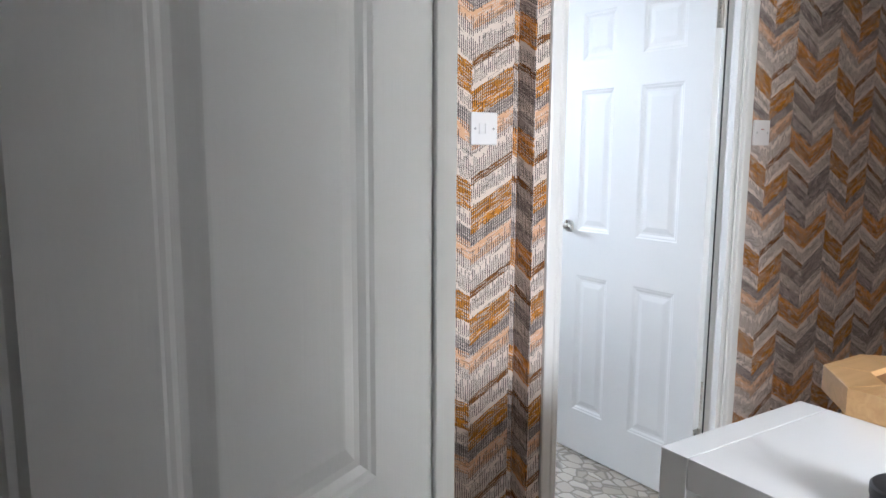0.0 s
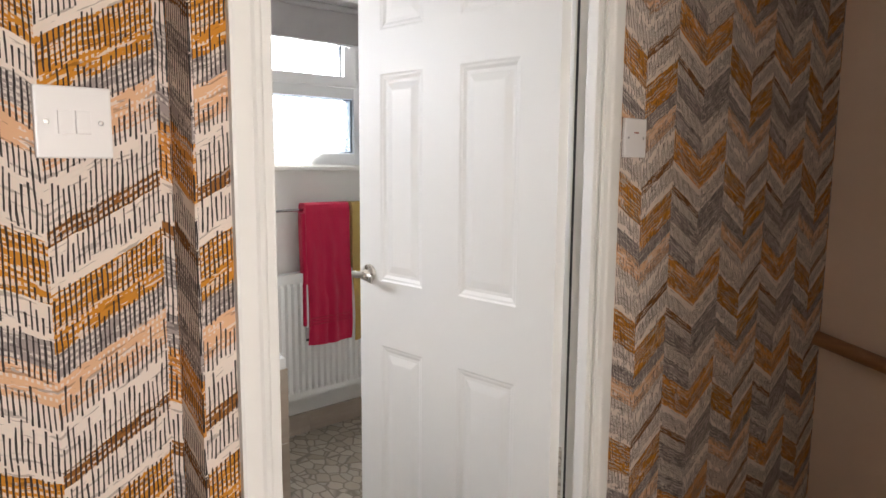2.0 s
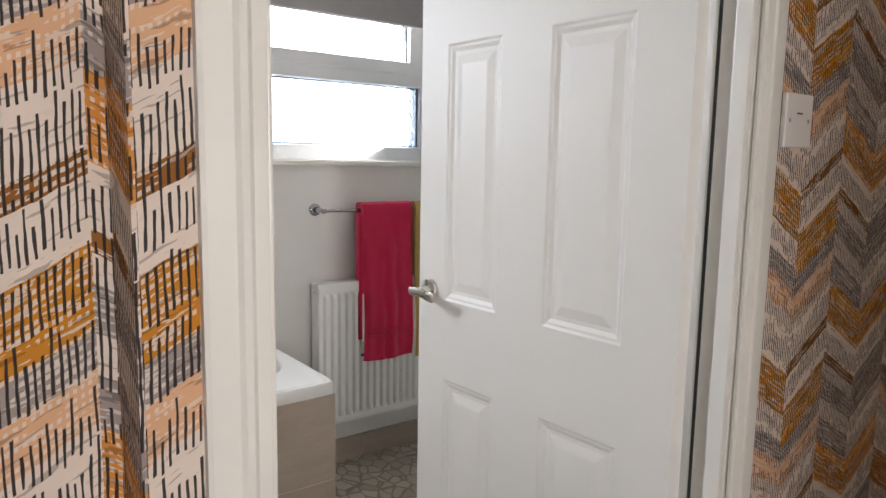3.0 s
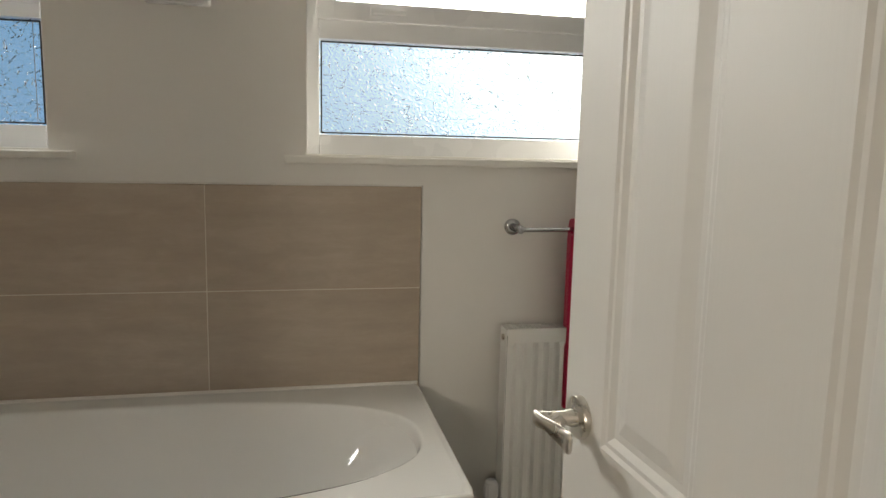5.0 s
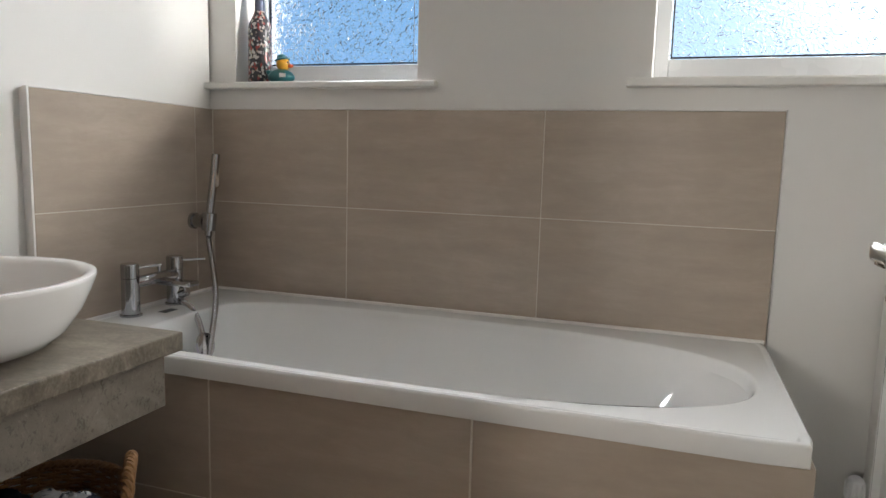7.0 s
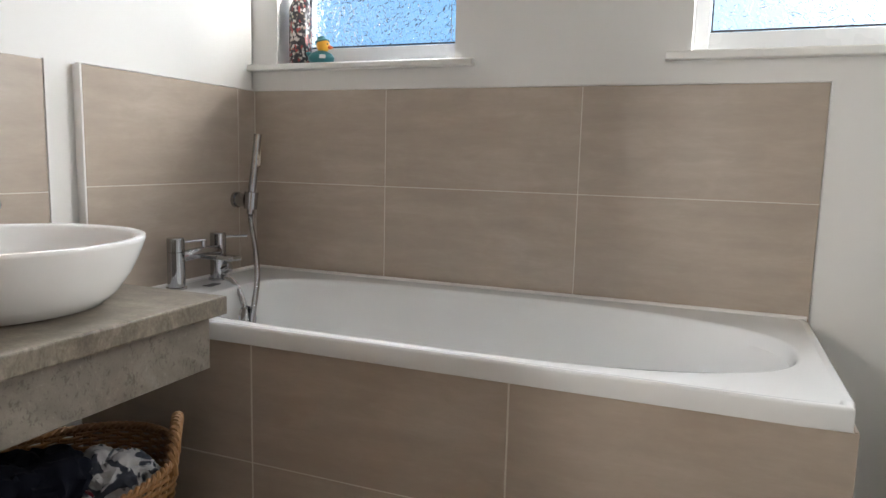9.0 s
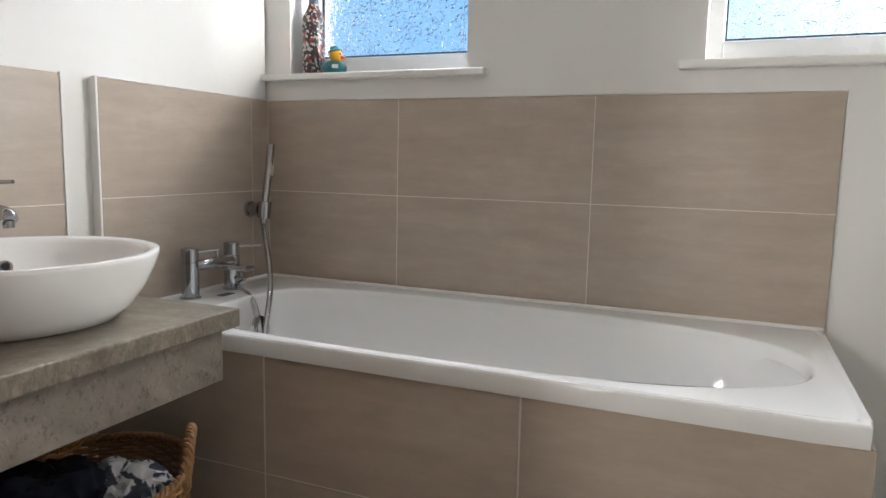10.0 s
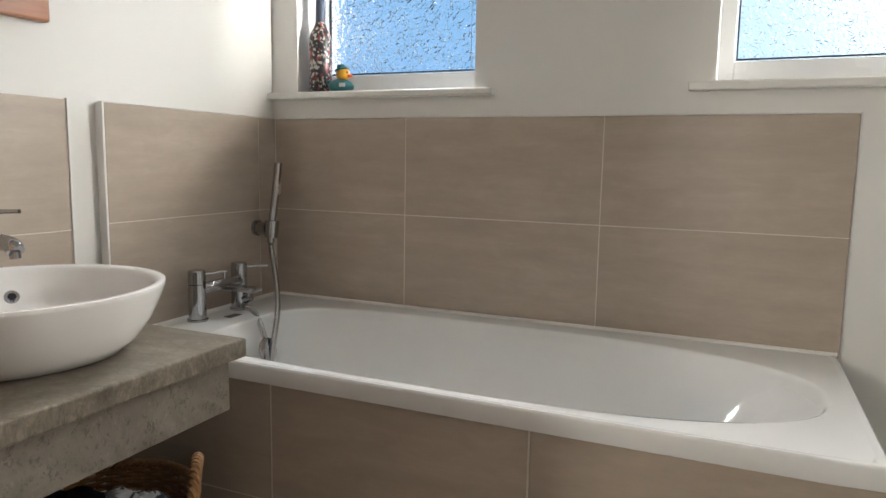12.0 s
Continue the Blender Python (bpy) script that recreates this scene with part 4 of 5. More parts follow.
# ---- radiator, rail and towels ----
rad = thing("radiator", "white panel radiator below the wide window", "radiator")
RX0, RX1, RZ0, RZ1 = 1.918, 2.700, 0.215, 0.805
bm = bmesh.new()
prof, x = [], RX0 + 0.022
while x < RX1 - 0.025:
    prof += [(x, -0.0945), (x + 0.007, -0.109), (x + 0.019, -0.109), (x + 0.026, -0.0945)]
    x += 0.0335
cols = [(RX0 + 0.002, -0.100)] + prof + [(RX1 - 0.002, -0.100)]
zrows = [(RZ0, 0.0), (RZ0 + 0.030, 0.0), (RZ0 + 0.045, 1.0), (RZ1 - 0.055, 1.0), (RZ1 - 0.040, 0.0), (RZ1, 0.0)]
grid = [[bm.verts.new((px, -0.102 + (py + 0.102) * f, z)) for px, py in cols] for z, f in zrows]
for r0, r1 in zip(grid, grid[1:]):
    for i in range(len(cols) - 1):
        bm.faces.new((r0[i], r0[i + 1], r1[i + 1], r1[i]))
part("front_panel", bm, M_enamel, rad, "ribbed white panel")
part("back_panel", box(RX0 + 0.004, RX1 - 0.004, -0.052, -0.044, RZ0, RZ1 - 0.004, 0.002), M_enamel, rad)
part("side_cover", box(RX0 - 0.001, RX0 + 0.0015, -0.1005, -0.040, RZ0 + 0.02, RZ1, 0.0008, 1), M_enamel, rad)
part("side_cover", box(RX1 - 0.0015, RX1 + 0.001, -0.1005, -0.040, RZ0 + 0.02, RZ1, 0.0008, 1), M_enamel, rad)
top_grille = part("top_grille", box(RX0, RX1, -0.1003, -0.094, RZ1 - 0.002, RZ1 + 0.002, 0.0008, 1), M_enamel, rad)
part("grille_edge", box(RX0, RX1, -0.046, -0.040, RZ1 - 0.002, RZ1 + 0.002, 0.0008, 1), M_enamel, top_grille)
x = RX0 + 0.010
slat = None
while x < RX1 - 0.01:
    if slat is None:
        slat = part("slat", box(0, 0.0055, -0.094, -0.046, RZ1 - 0.003, RZ1 + 0.0012), M_enamel, top_grille)
        slat.location = (x, 0, 0)
    else:
        copy = slat.copy()
        scene.collection.objects.link(copy)
        copy.location = (x, 0, 0)
    x += 0.0130
# dark filler block paints the shade between the two panels
part("inside", box(RX0 + 0.004, RX1 - 0.004, -0.092, -0.053, RZ0 + 0.03, RZ1 - 0.03), M_shade, rad)
part("vent_plug", lathe([(0, 0.006), (0.007, 0.006), (0.010, 0.0)], pose(RX0 - 0.001, -0.072, 0.778, 0, -90, 0), 14), M_satin, rad)
for z in (0.778,):
    part("plug_hole", lathe([(0, 0.0012), (0.009, 0.0012), (0.0105, 0.0)], pose(RX0 + 0.0118, -0.1005, z - 0.002, 90, 0, 0), 16), M_screw, rad)
valve = thing("radiator_valve", "white thermostatic valve at the radiator's foot", "radiator valve")
vx, vy = 1.893, -0.075
part("body", tube([(vx, vy, 0.205), (vx, vy, 0.275)], [0.011, 0.013], 16), M_chrome, valve, "", True)
part("union", tube([(vx, vy, 0.245), (RX0 + 0.012, vy, 0.245)], 0.010, 12), M_chrome, valve, "", True)
part("head", lathe([(0, 0.0), (0.019, 0.0), (0.0215, 0.008), (0.0215, 0.03), (0.018, 0.052), (0.012, 0.058), (0, 0.058)], pose(vx, vy, 0.276), 24), M_upvc, valve)
for k in range(12):
    a = 2 * math.pi * k / 12
    part("grip_rib", box(-0.002, 0.002, 0.0205, 0.0232, 0.282, 0.322, 0.0006, 1), M_upvc, valve).matrix_world = pose(vx, vy, 0, 0, 0, math.degrees(a))
part("pipe", tube([(vx, vy, 0.0), (vx, vy, 0.206)], 0.0075, 10), M_chrome, valve, "", True)

rail = thing("towel_rail", "chrome towel rail on the wall above the radiator", "towel rail")
RZ, RY = 1.097, -0.078
for x in (1.956, 2.640):
    m = part("mount", lathe([(0, 0.0), (0.0245, 0.0), (0.0245, 0.009), (0.021, 0.012), (0.012, 0.013), (0.010, 0.072), (0.012, 0.086), (0.009, 0.091), (0, 0.091)], pose(x, 0.0078, RZ, 90, 0, 0), 32), M_chrome, rail, "round chrome mount", True)
part("bar", tube([(1.956, RY, RZ), (2.640, RY, RZ)], 0.0065, 14), M_chrome, rail, "", True)
part("bar", tube([(2.30, RY - 0.012, RZ + 0.004), (2.372, RY - 0.012, RZ + 0.004)], 0.007, 14), M_chrome, rail, "", True)


def draped(name, label, mat, x0, x1, zf, zb, thick, seed, band=None, skew=0.0):
    """A folded towel over the rail: front fall to zf, back fall to zb, with soft folds."""
    rnd = random.Random(seed)
    ph = [rnd.uniform(0, 6.28) for _ in range(6)]
    top = thing(name, label, "towel")
    r = 0.011 + thick / 2
    path = []
    drop = RZ - zf
    for i in range(26):
        path.append((-1, zf + drop * i / 25))
    for i in range(1, 10):
        a = math.pi * i / 10
        path.append((-math.cos(a), RZ + r * math.sin(a)))
    back = RZ - zb
    for i in range(22):
        path.append((1, RZ - back * i / 21))
    nx = 30

    def sheet(offset):
        out = []
        for side, z in path:
            row = []
            low = max(0.0, min(1.0, (RZ - z) / 0.5))
            for j in range(nx + 1):
                u = j / nx
                fold = 0.007 * low * math.sin(u * 9 + ph[0] + z * 2) + 0.004 * low * math.sin(u * 19 + ph[1]) + 0.002 * math.sin(z * 30 + u * 5 + ph[2])
                x = x0 + (x1 - x0) * u + 0.010 * low * math.sin(z * 6 + ph[3]) + skew * low * (0.5 - u)
                zz = z + (0.012 * math.sin(u * 2.4 + ph[4]) - 0.010 * u if side < -0.9 and z < zf + 0.1 else 0)
                row.append((x, RY + side * (r + offset) - abs(fold) * (1 if side < 0 else 0.3) * 1.0, zz + (offset if abs(side) < 0.9 else 0)))
            out.append(row)
        return out
    bm = bmesh.new()
    outer, inner = sheet(thick / 2), sheet(-thick / 2)
    vo = [[bm.verts.new(p) for p in row] for row in outer]
    vi = [[bm.verts.new(p) for p in row] for row in inner]
    for a, flip in ((vo, False), (vi, True)):
        for i in range(len(a) - 1):
            for j in range(nx):
                q = (a[i][j], a[i][j + 1], a[i + 1][j + 1], a[i + 1][j])
                bm.faces.new(q[::-1] if flip else q)
    for i in range(len(vo) - 1):
        for j in (0, nx):
            bm.faces.new((vo[i][j], vo[i + 1][j], vi[i + 1][j], vi[i][j]))
    for i in (0, len(vo) - 1):
        for j in range(nx):
            bm.faces.new((vo[i][j], vo[i][j + 1], vi[i][j + 1], vi[i][j]))
    part("cloth", bm, mat, top, "", True)
    if band:
        for z in (zf + 0.085, zf + 0.100, zf + 0.115):
            part("woven_band", box(x0 + 0.012, x1 - 0.004, RY - r - thick / 2 - 0.0085, RY - r - thick / 2 - 0.004, z, z + 0.006, 0.002, 1), band, top)
    return top


red = draped("towel_red", "crimson terry towel folded over the chrome rail", M_red, 2.115, 2.355, 0.475, 0.55, 0.022, 3, M_red_band)
bm = bmesh.new()
add_box(bm, 2.100, 2.135, RY - 0.030, RY + 0.008, 0.555, 1.085, 0.012, 3)
part("inner_fold", bm, M_red, red, "", True)
part("care_label", box(2.106, 2.140, RY - 0.034, RY - 0.031, 0.500, 0.552, 0.0008, 1), M_blind, red, "grey sewn-in label")
part("care_label_tip", box(2.106, 2.140, RY - 0.034, RY - 0.031, 0.488, 0.500, 0.0008, 1), M_black, red)
draped("towel_yellow", "mustard yellow terry towel hanging on the rail", M_yellow, 2.375, 2.600, 0.440, 0.50, 0.020, 8)

# ---- counter with basin ----
ctr = thing("counter", "brown marble-effect counter running along the bathroom wall", "counter")
part("worktop", box(-0.10, 0.512, -1.884, -0.795, 0.677, 0.716, 0.004, 2), M_counter, ctr, "polished brown marble-effect top")
part("apron", box(0.452, 0.472, -1.884, -0.803, 0.558, 0.6768, 0.002, 1), M_apron, ctr, "pitted travertine apron")
part("end_apron", box(-0.08, 0.4518, -0.822, -0.803, 0.558, 0.6768, 0.002, 1), M_apron, ctr, "pitted travertine apron")
part("bracket", box(0.30, 0.4518, -1.20, -1.115, 0.575, 0.676, 0.002, 1), M_apron, ctr)

basin = thing("basin", "white oval vessel basin on the counter", "basin")
BCX, BCY = 0.226, -1.080
prof_out = [(0.64, 0.0), (0.70, 0.004), (0.80, 0.026), (0.90, 0.064), (0.965, 0.101), (0.996, 0.122), (0.999, 0.126), (0.993, 0.130), (0.975, 0.1315)]
prof_in = [(0.945, 0.1305), (0.915, 0.126), (0.895, 0.118), (0.87, 0.100), (0.79, 0.065), (0.62, 0.032), (0.35, 0.020), (0.10, 0.016)]
AXB, AYB = 0.246, 0.262
rings = [[(BCX + AXB * s * math.cos(2 * math.pi * k / 96), BCY + AYB * s * math.sin(2 * math.pi * k / 96), 0.7162 + z) for k in range(96)] for s, z in prof_out + prof_in]
part("bowl", rings_mesh(rings, True, True), M_ceramic, basin, "", True)
ov = pose(BCX + AXB * 0.80 * math.cos(radians(150)), BCY + AYB * 0.80 * math.sin(radians(150)), 0.716 + 0.074, 0, 62, -30)
part("overflow_ring", lathe([(0.008, 0.003), (0.012, 0.004), (0.0145, 0.001), (0.0145, -0.004)], ov, 24), M_chrome, basin, "chrome overflow ring", True)
# flat dark disc paints the shaded depth of the overflow
part("overflow_shade", lathe([(0, 0.0022), (0.0085, 0.0022)], ov, 20), M_shade, basin)
part("waste", lathe([(0, 0.004), (0.028, 0.003), (0.031, 0.0)], pose(BCX, BCY, 0.733), 28), M_chrome, basin, "chrome waste", True)

spout = thing("basin_tap", "wall-mounted chrome basin spout and lever", "tap")
part("spout", tube(curve_pts([(-0.05, -0.985, 0.902), (0.02, -0.985, 0.906), (0.075, -0.985, 0.902), (0.095, -0.985, 0.888)], 16), [0.017] * 12 + [0.0175, 0.018, 0.018, 0.0175, 0.016], 18), M_chrome, spout, "", True)
part("aerator", tube([(0.088, -0.985, 0.888), (0.090, -0.985, 0.874)], 0.011, 14), M_chrome, spout, "", True)
part("rose", lathe([(0, 0.012), (0.026, 0.012), (0.028, 0.0)], pose(-0.061, -0.985, 0.902, 0, 90, 0), 26), M_chrome, spout, "", True)
lev = part("lever_rose", lathe([(0, 0.03), (0.024, 0.03), (0.026, 0.0)], pose(-0.060, -0.955, 0.962, 0, 90, 0), 26), M_chrome, spout, "", True)
part("lever", tube([(-0.03, -0.955, 0.962), (0.052, -0.945, 0.966)], [0.006, 0.0045], 10), M_chrome, lev, "", True)

mirror = thing("mirror", "wood-framed mirror on the wall above the basin", "mirror")
mm = pose(-0.022, 0, 0, 0, 0, -math.degrees(math.atan2(0.056, 1.885)))
bm = bmesh.new()
MY0, MY1, MZ0, MZ1 = -1.52, -0.795, 1.378, 2.05
for a in ((MY0, MY1, MZ0, MZ0 + 0.055), (MY0, MY1, MZ1 - 0.055, MZ1), (MY0, MY0 + 0.055, MZ0 + 0.0545, MZ1 - 0.0545), (MY1 - 0.055, MY1, MZ0 + 0.0545, MZ1 - 0.0545)):
    add_box(bm, 0.001, 0.026, a[0], a[1], a[2], a[3], 0.006, 2)
part("frame", bm, M_frame_wood, mirror, "reddish-brown wooden frame")
part("glass", box(0.001, 0.008, MY0 + 0.05, MY1 - 0.05, MZ0 + 0.05, MZ1 - 0.05), chrome_mat("mirror_silver", (0.9, 0.9, 0.9), 0.0), mirror)
mirror.matrix_world = mm

# ---- laundry basket ----
basket = thing("laundry_basket", "oval wicker laundry basket full of clothes below the counter", "basket")
KX, KY, KA, KB, KH = 0.275, -1.045, 0.205, 0.270, 0.378


def oval(a, f, out=0.0, z=0.0):
    """A point on the basket wall: a round it, f up it (0 to 1)."""
    grow = 0.80 + 0.20 * f
    return Vector((KX + (KA * grow + out) * math.cos(a), KY + (KB * grow + out) * math.sin(a), KH * f + z))


rows = 46
bm = bmesh.new()
for r in range(rows):
    f = 0.01 + 0.97 * r / (rows - 1)
    pts = []
    for k in range(97):
        a = 2 * math.pi * k / 96
        weave = 0.0042 * (1 if (k // 2 + r) % 2 else -1) * (1 if k % 2 else 0.4)
        pts.append(oval(a, f, weave, 0.0008 * math.sin(k * 1.7 + r)))
    add_tube(bm, pts, 0.0042, 5, False)
part("weave", bm, M_wicker, basket, "woven willow strands")
bm = bmesh.new()
for k in range(48):
    a = 2 * math.pi * k / 48
    add_tube(bm, [oval(a, 0.0), oval(a, 0.5), oval(a, 1.0)], 0.0038, 5)
part("wicker_frame", bm, M_wicker, basket)
bm = bmesh.new()
for s in range(3):
    pts = []
    for k in range(181):
        a = 2 * math.pi * k / 180
        w = a * 34 + s * 2.094
        pts.append(oval(a, 1.0, 0.0058 * math.cos(w), 0.004 + 0.0058 * math.sin(w)))
    add_tube(bm, pts, 0.0048, 6, False)
part("braided_rim", bm, M_wicker, basket, "twisted willow rim")
for side, ang0 in ((1, 0.86), (-1, 0.86 + math.pi)):
    bm = bmesh.new()
    for s in range(3):
        pts = []
        for k in range(61):
            t = k / 60
            a = ang0 + (t - 0.5) * 0.62
            lift = 0.092 * math.sin(math.pi * t) ** 0.6 - 0.02
            c = oval(a, 1.0, 0.004, lift)
            w = t * 38 + s * 2.094
            pts.append(c + Vector((0.0070 * math.cos(w) * math.cos(a), 0.0070 * math.cos(w) * math.sin(a), 0.0070 * math.sin(w))))
        add_tube(bm, pts, 0.0062, 6)
    part("handle", bm, M_wicker, basket, "twisted willow handle")
part("base", lathe([(0, 0.004), (0.2, 0.004), (0.2, 0.0), (0, 0.0)], Matrix.Translation((KX, KY, 0)) @ Matrix.Diagonal((KA * 0.8 / 0.2, KB * 0.8 / 0.2, 1, 1)), 40), M_wicker, basket)


def heap(name, label, mat, c, size, seed, top=1.0):
    """A crumpled garment: a squashed ball pushed into folds."""
    bm = bmesh.new()
    bmesh.ops.create_icosphere(bm, subdivisions=5, radius=1.0)
    for v in bm.verts:
        p = v.co.copy()
        n1 = noise.noise(p * 1.6 + Vector((seed, 0, 0)))
        n2 = abs(noise.noise(p * 3.2 + Vector((0, seed, 0))))
        n3 = abs(noise.noise(p * 7.0 + Vector((0, 0, seed))))
        v.co = p * (1 + 0.35 * n1 - 0.30 * n2 - 0.10 * n3)
        v.co = Vector((v.co.x * size[0], v.co.y * size[1], v.co.z * size[2]))
    ob = part(name, bm, mat, None, "", True)
    ob.location = c
    return tagged(ob, label, "clothes", "clothes in the basket")


heap("garment", "crumpled navy cloth in the wicker basket", M_navy, (0.275, -1.085, 0.335), (0.135, 0.135, 0.125), 2.3)
heap("garment", "crumpled grey printed cloth in the wicker basket", M_print, (0.355, -0.965, 0.345), (0.085, 0.090, 0.075), 7.7)
heap("garment", "crumpled maroon cloth in the wicker basket", M_maroon, (0.300, -1.015, 0.310), (0.12, 0.07, 0.095), 5.1)
heap("garment", "dark cloth lying deep in the wicker basket", M_navy, (0.25, -1.06, 0.17), (0.145, 0.19, 0.11), 9.4)

# ---- bottle and duck on the corner sill ----
bottle = thing("bottle", "decorated glass bottle with dark neck on the window sill", "bottle", "", (0.130, 0.058, 1.3015))


def bottle_print():
    n = Nodes("bottle_print")
    v = n.voronoi(n.scaled(n.coord, (1, 1, 0.7)), 165, "F1", 1.0)
    c = n.ramp(n.split(v[1])[0], [(0.0, (0.02, 0.02, 0.025)), (0.45, (0.50, 0.47, 0.44)), (0.62, (0.28, 0.04, 0.035)), (0.74, (0.035, 0.03, 0.035)), (0.92, (0.36, 0.31, 0.24))], "CONSTANT")
    return n.set(Base_Color=c, Roughness=0.3)


part("bottle_body", lathe([(0, 0), (0.034, 0), (0.0375, 0.004), (0.0375, 0.165), (0.034, 0.185), (0.022, 0.208), (0.0155, 0.225), (0, 0.225)], Matrix(), 32), bottle_print(), bottle, "patterned label print", True)
part("neck", lathe([(0.0155, 0.222), (0.0145, 0.30), (0.0165, 0.302), (0.0165, 0.335), (0.0, 0.336)], Matrix(), 24), plain("bottle_foil_blue", (0.07, 0.09, 0.14), 0.3), bottle, "dark blue foil neck", True)

duck = thing("toy_duck", "yellow toy duck in teal with a hat on the sill", "toy", "", (0.226, 0.030, 1.3015), 20)
M_duck_y, M_duck_t = plain("vinyl_yellow", (0.85, 0.42, 0.03), 0.35), plain("vinyl_teal", (0.015, 0.15, 0.16), 0.35)
bm = bmesh.new()
add_lathe(bm, [(0, 0.0), (0.026, 0.0), (0.033, 0.008), (0.034, 0.018), (0.027, 0.030), (0.014, 0.038), (0, 0.040)], Matrix.Diagonal((1.25, 0.95, 1, 1)), 28)
part("body", bm, M_duck_t, duck, "teal body", True)
part("tail", lathe([(0, 0.028), (0.006, 0.022), (0.012, 0.008), (0.012, 0)], pose(-0.026, 0, 0.018, 0, -55, 0), 14), M_duck_t, duck, "", True)
head = bmesh.new()
bmesh.ops.create_uvsphere(head, u_segments=24, v_segments=16, radius=0.0215, matrix=Matrix.Translation((0.006, 0, 0.055)))
part("head", head, M_duck_y, duck, "yellow head", True)
bm = bmesh.new()
bmesh.ops.create_uvsphere(bm, u_segments=16, v_segments=10, radius=0.010, matrix=Matrix.Translation((0.026, 0, 0.050)) @ Matrix.Diagonal((1.2, 1.2, 0.6, 1)))
part("beak", bm, plain("vinyl_orange", (0.75, 0.12, 0.02), 0.4), duck, "orange beak", True)
part("hat", lathe([(0.023, 0.0), (0.0235, 0.004), (0.016, 0.008), (0.012, 0.017), (0, 0.020)], pose(0.003, 0, 0.066, 0, -12, 0), 22), M_duck_t, duck, "teal hat", True)
for s in (-1, 1):
    bm = bmesh.new()
    bmesh.ops.create_uvsphere(bm, u_segments=10, v_segments=8, radius=0.0036, matrix=Matrix.Translation((0.022, s * 0.012, 0.059)))
    part("eye", bm, M_black, duck, "", True)
part("number_patch", box(0.0, 0.020, -0.0335, -0.0315, 0.012, 0.024, 0.001, 1), M_white_trim, duck)

# ---- landing: switches, cabinet, octagonal stand, handrail, picture ----
def switch_plate(name, label, x, z, face, gangs):
    top = thing(name, label, "switch", "", (x, face, z))
    part("plate", box(-0.043, 0.043, -0.009, 0.0, -0.043, 0.043, 0.003, 3), M_switch, top)
    for s in (-1, 1):
        part("screw", lathe([(0, 0.0012), (0.0030, 0.001), (0.0035, 0)], pose(s * 0.0302, -0.0088, 0, 90, 0, 0), 12), M_screw, top)
    if gangs == 2:
        for s in (-1, 1):
            part("rocker", box(s * 0.0098 - 0.0088, s * 0.0098 + 0.0088, -0.0125, -0.0086, -0.0140, 0.0140, 0.0012, 2), M_switch, top)
    else:
        part("flex_outlet", box(-0.008, 0.008, -0.0105, -0.0086, 0.010, 0.013, 0.0004, 1), plain("neon_red", (0.35, 0.07, 0.03), 0.4), top)
    return top


switch_plate("light_switch", "white double light switch on the wallpaper", 0.7135, 1.370, -1.888, 2)
switch_plate("fused_spur", "white single spur plate on the wallpaper beside the door frame", 1.842, 1.380, -1.958, 1)

cab = thing("cabinet", "white gloss cabinet with a jointed flat top on the landing", "cabinet")
CX0, CX1, CY0, CY1, CZ = 0.478, 0.866, -3.42, -2.716, 0.846
part("side_panel", box(CX0, CX1, CY1 - 0.050, CY1, 0.0, CZ, 0.0015), M_cabinet, cab)
part("side_panel", box(CX0, CX1, CY0, CY0 + 0.050, 0.0, CZ, 0.0015), M_cabinet, cab)
part("top", box(CX0, CX1, CY0 + 0.0515, CY1 - 0.0515, CZ - 0.05, CZ, 0.0015), M_cabinet, cab)
part("back", box(CX1 - 0.012, CX1 - 0.004, CY0 + 0.05, CY1 - 0.05, 0.02, CZ - 0.05), M_cabinet, cab)
part("shelf", box(CX0 + 0.01, CX1 - 0.013, CY0 + 0.051, CY1 - 0.051, 0.40, 0.44, 0.0015), M_cabinet, cab)
part("plinth", box(CX0 + 0.01, CX1 - 0.013, CY0 + 0.051, CY1 - 0.051, 0.0, 0.05, 0.0015), M_cabinet, cab)
tin = thing("black_tin", "small glossy black lidded tin on the white cabinet", "tin", "", (0.572, -3.030, CZ))
part("tin_body", lathe([(0, 0), (0.042, 0), (0.044, 0.003), (0.044, 0.032), (0, 0.032)], Matrix(), 32), M_black, tin, "", True)
part("lid", lathe([(0.0455, 0.026), (0.0455, 0.038), (0.043, 0.041), (0, 0.042)], Matrix(), 32), M_black, tin, "glossy black lid", True)
box_blue = thing("storage_box", "dark blue storage box inside the white cabinet", "box")
part("carton", box(0.505, 0.84, -3.30, -2.80, 0.4405, 0.70, 0.004), plain("card_blue", (0.03, 0.09, 0.14), 0.5), box_blue)

octo = thing("octagonal_stand", "tall octagonal wooden stand with a mitred ring top", "stand")
OX, OY, OR, OZ = 1.030, -2.868, 0.179, 0.897


def octagon(r, z):
    return [Vector((OX + r * math.cos(math.radians(22.5 + 45 * k)), OY + r * math.sin(math.radians(22.5 + 45 * k)), z)) for k in range(8)]


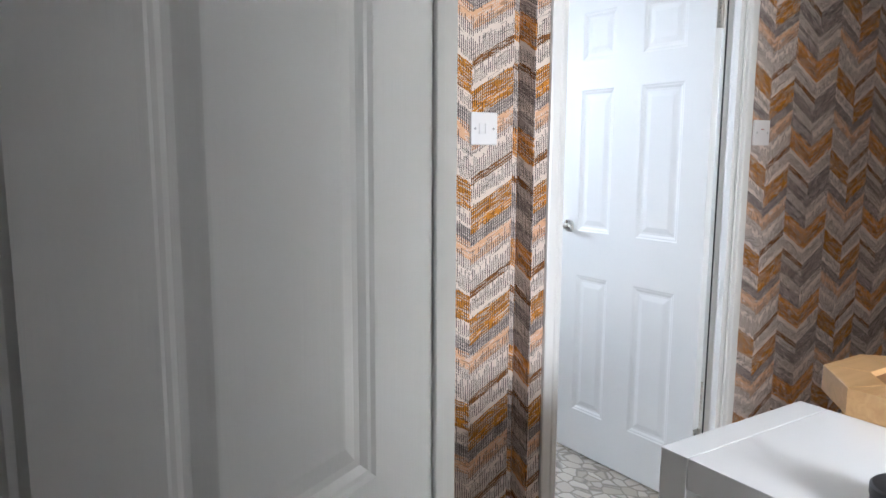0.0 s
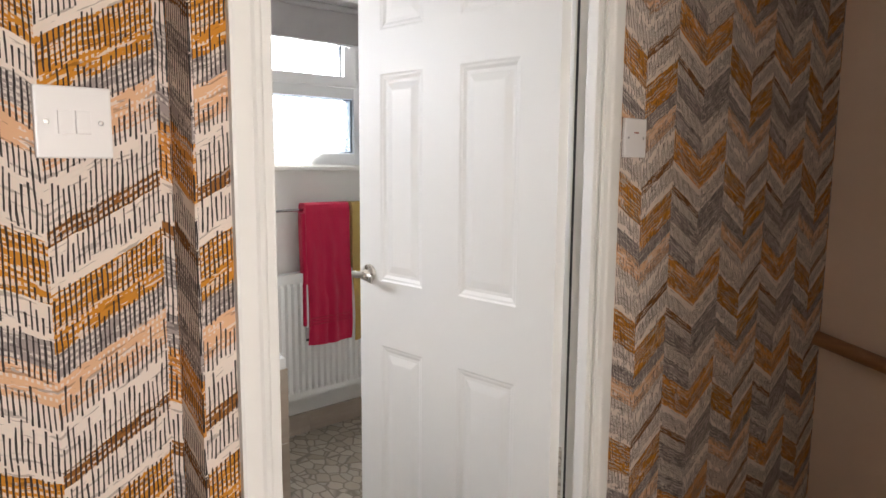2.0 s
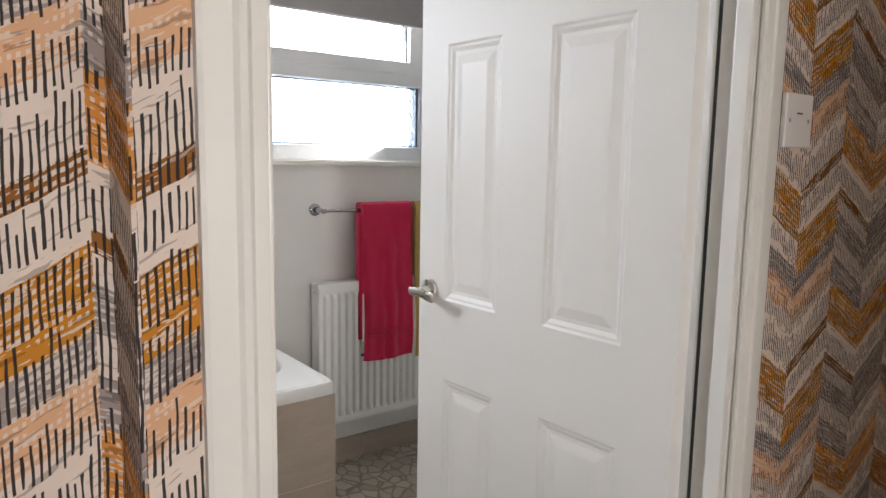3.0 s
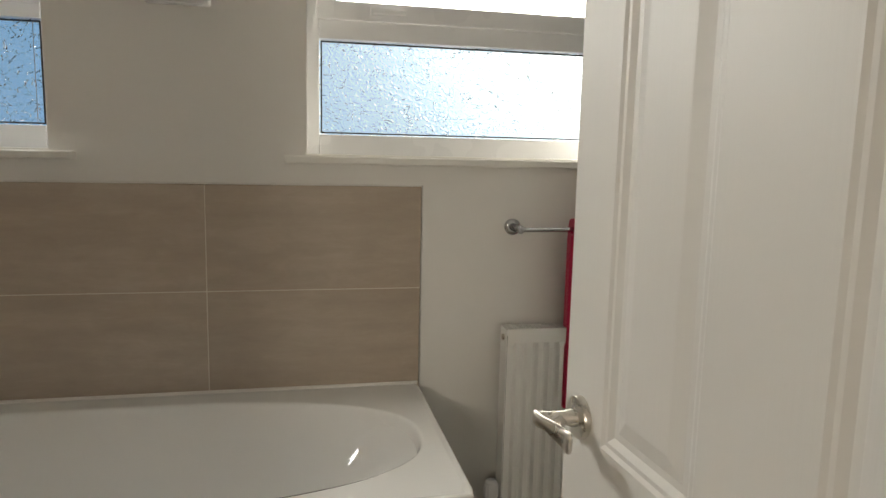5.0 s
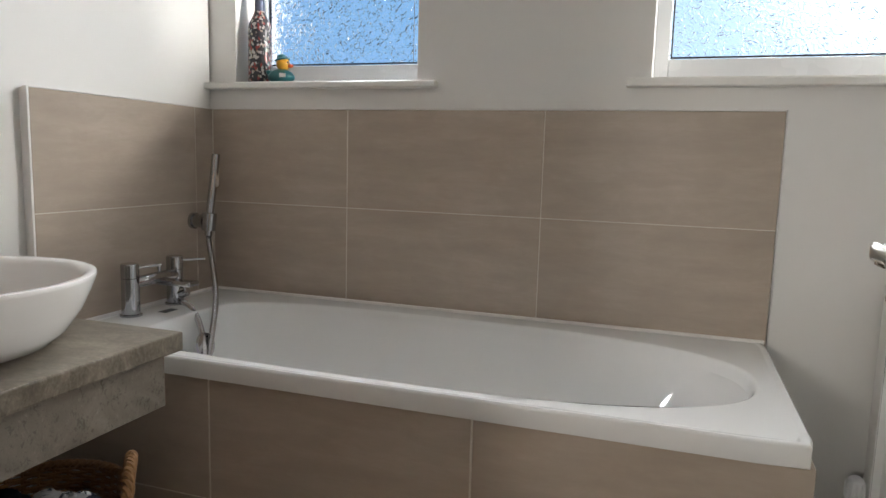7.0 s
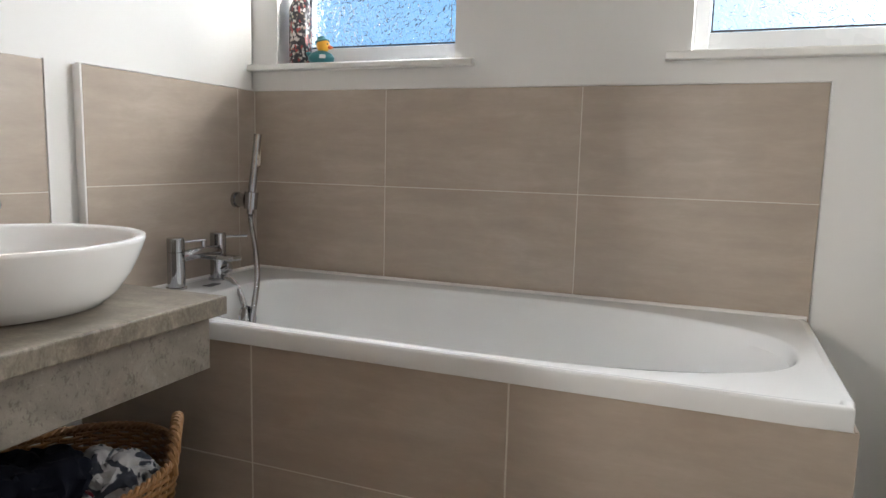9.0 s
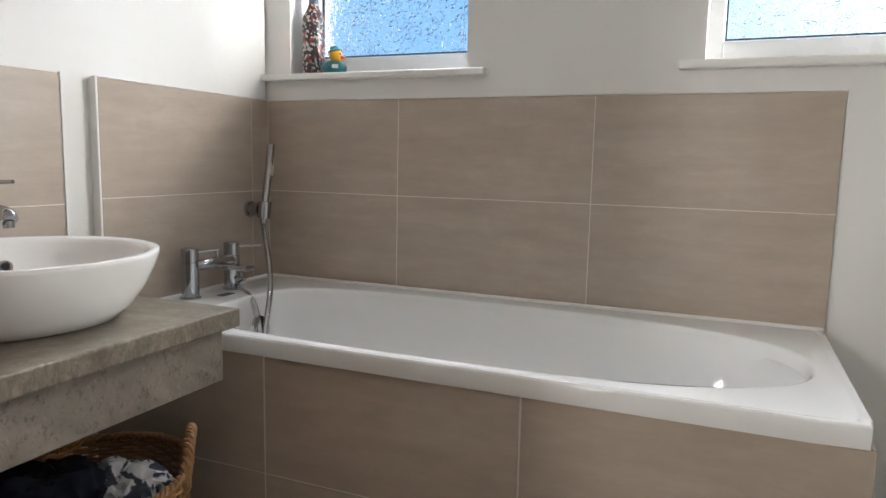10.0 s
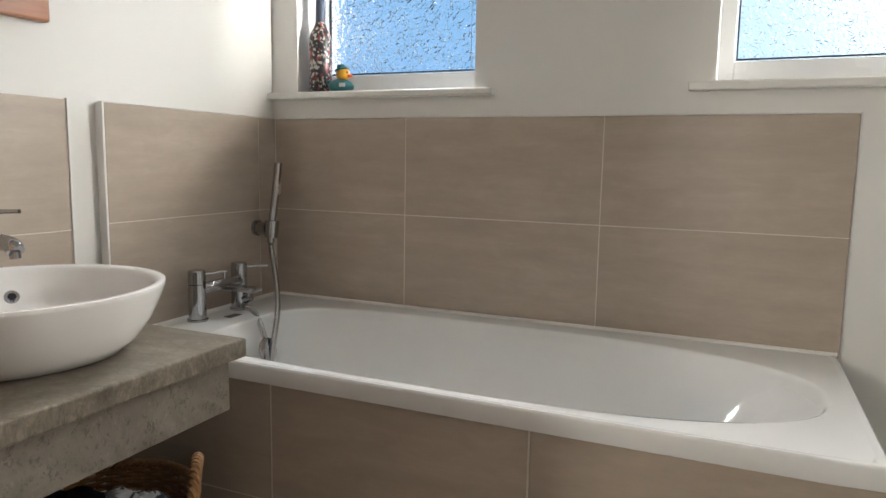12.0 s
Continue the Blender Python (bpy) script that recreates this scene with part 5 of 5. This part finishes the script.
for k in range(8):
    bm = bmesh.new()
    o, i = octagon(OR, 0), octagon(OR - 0.080, 0)
    j = (k + 1) % 8
    lo = [bm.verts.new(p + Vector((0, 0, OZ - 0.050))) for p in (o[k], o[j], i[j], i[k])]
    hi = [bm.verts.new(p + Vector((0, 0, OZ))) for p in (o[k], o[j], i[j], i[k])]
    bm.faces.new(lo[::-1]), bm.faces.new(hi)
    for a in range(4):
        bm.faces.new((lo[a], lo[(a + 1) % 4], hi[(a + 1) % 4], hi[a]))
    bmesh.ops.bevel(bm, geom=[e for e in bm.edges if abs(e.verts[0].co.z - e.verts[1].co.z) < 1e-4 and e.verts[0].co.z > OZ - 0.01], offset=0.0012, segments=1, affect="EDGES")
    part("rim_board", bm, M_pine, octo)
bm = bmesh.new()
vs = [bm.verts.new(p) for p in octagon(OR - 0.079, OZ - 0.035)]
vt = [bm.verts.new(p) for p in octagon(OR - 0.079, OZ - 0.012)]
bm.faces.new(vs[::-1]), bm.faces.new(vt)
for k in range(8):
    bm.faces.new((vs[k], vs[(k + 1) % 8], vt[(k + 1) % 8], vt[k]))
part("inset_panel", bm, M_pine_dark, octo, "darker brown inset panel")
for k in range(8):
    a = math.radians(22.5 + 45 * k)
    leg = part("upright", box(-0.022, 0.022, -0.022, 0.022, 0.0, OZ - 0.0502, 0.002), M_pine, octo)
    leg.matrix_world = pose(OX + 0.118 * math.cos(a), OY + 0.118 * math.sin(a), 0, 0, 0, math.degrees(a))
part("lower_shelf", lathe([(0, 0.012), (0.11, 0.012), (0.11, -0.012), (0, -0.012)], pose(OX, OY, 0.25, 0, 0, 22.5), 8), M_pine, octo)

hand = thing("stair_rail", "dark-stained wooden handrail sloping down the stair wall", "handrail")
r0, r1 = Vector((3.085, -1.962, 0.705)), Vector((3.085, -3.40, 0.355))
bm = bmesh.new()
add_tube(bm, [r0, r0.lerp(r1, 0.5), r1], 0.027, 20)
part("rail", bm, M_rail, hand, "", True)
for t in (0.25, 0.75):
    p = r0.lerp(r1, t)
    part("bracket", tube(curve_pts([(3.1395, p.y, p.z - 0.07), (3.10, p.y, p.z - 0.065), (3.085, p.y, p.z - 0.02)], 8), 0.006, 8), M_satin, hand)

pic = thing("picture", "dark-framed picture on the stairwell wall", "picture")
PY0, PY1, PZ0, PZ1 = -2.62, -2.128, 1.325, 1.98
bm = bmesh.new()
for a in ((PY0, PY1, PZ0, PZ0 + 0.02), (PY0, PY1, PZ1 - 0.02, PZ1), (PY0, PY0 + 0.02, PZ0 + 0.0198, PZ1 - 0.0198), (PY1 - 0.02, PY1, PZ0 + 0.0198, PZ1 - 0.0198)):
    add_box(bm, 3.118, 3.1396, a[0], a[1], a[2], a[3], 0.002, 1)
part("frame", bm, plain("frame_blue_black", (0.035, 0.04, 0.07), 0.4), pic)
part("print", box(3.130, 3.1394, PY0 + 0.015, PY1 - 0.015, PZ0 + 0.015, PZ1 - 0.015), paint("print_paper", (0.55, 0.52, 0.48), 0.5, 0.2), pic)

# added window, never in view, set behind the landing fill lamp
unseen_window = window("added_window", "unseen white window added to go with the landing fill lamp", (0.30, 0.74, 1.05, 2.15), 0.35, 0.69, (1.11, 1.60), (1.72, 2.02), 2.08, -4.70, 0.05)
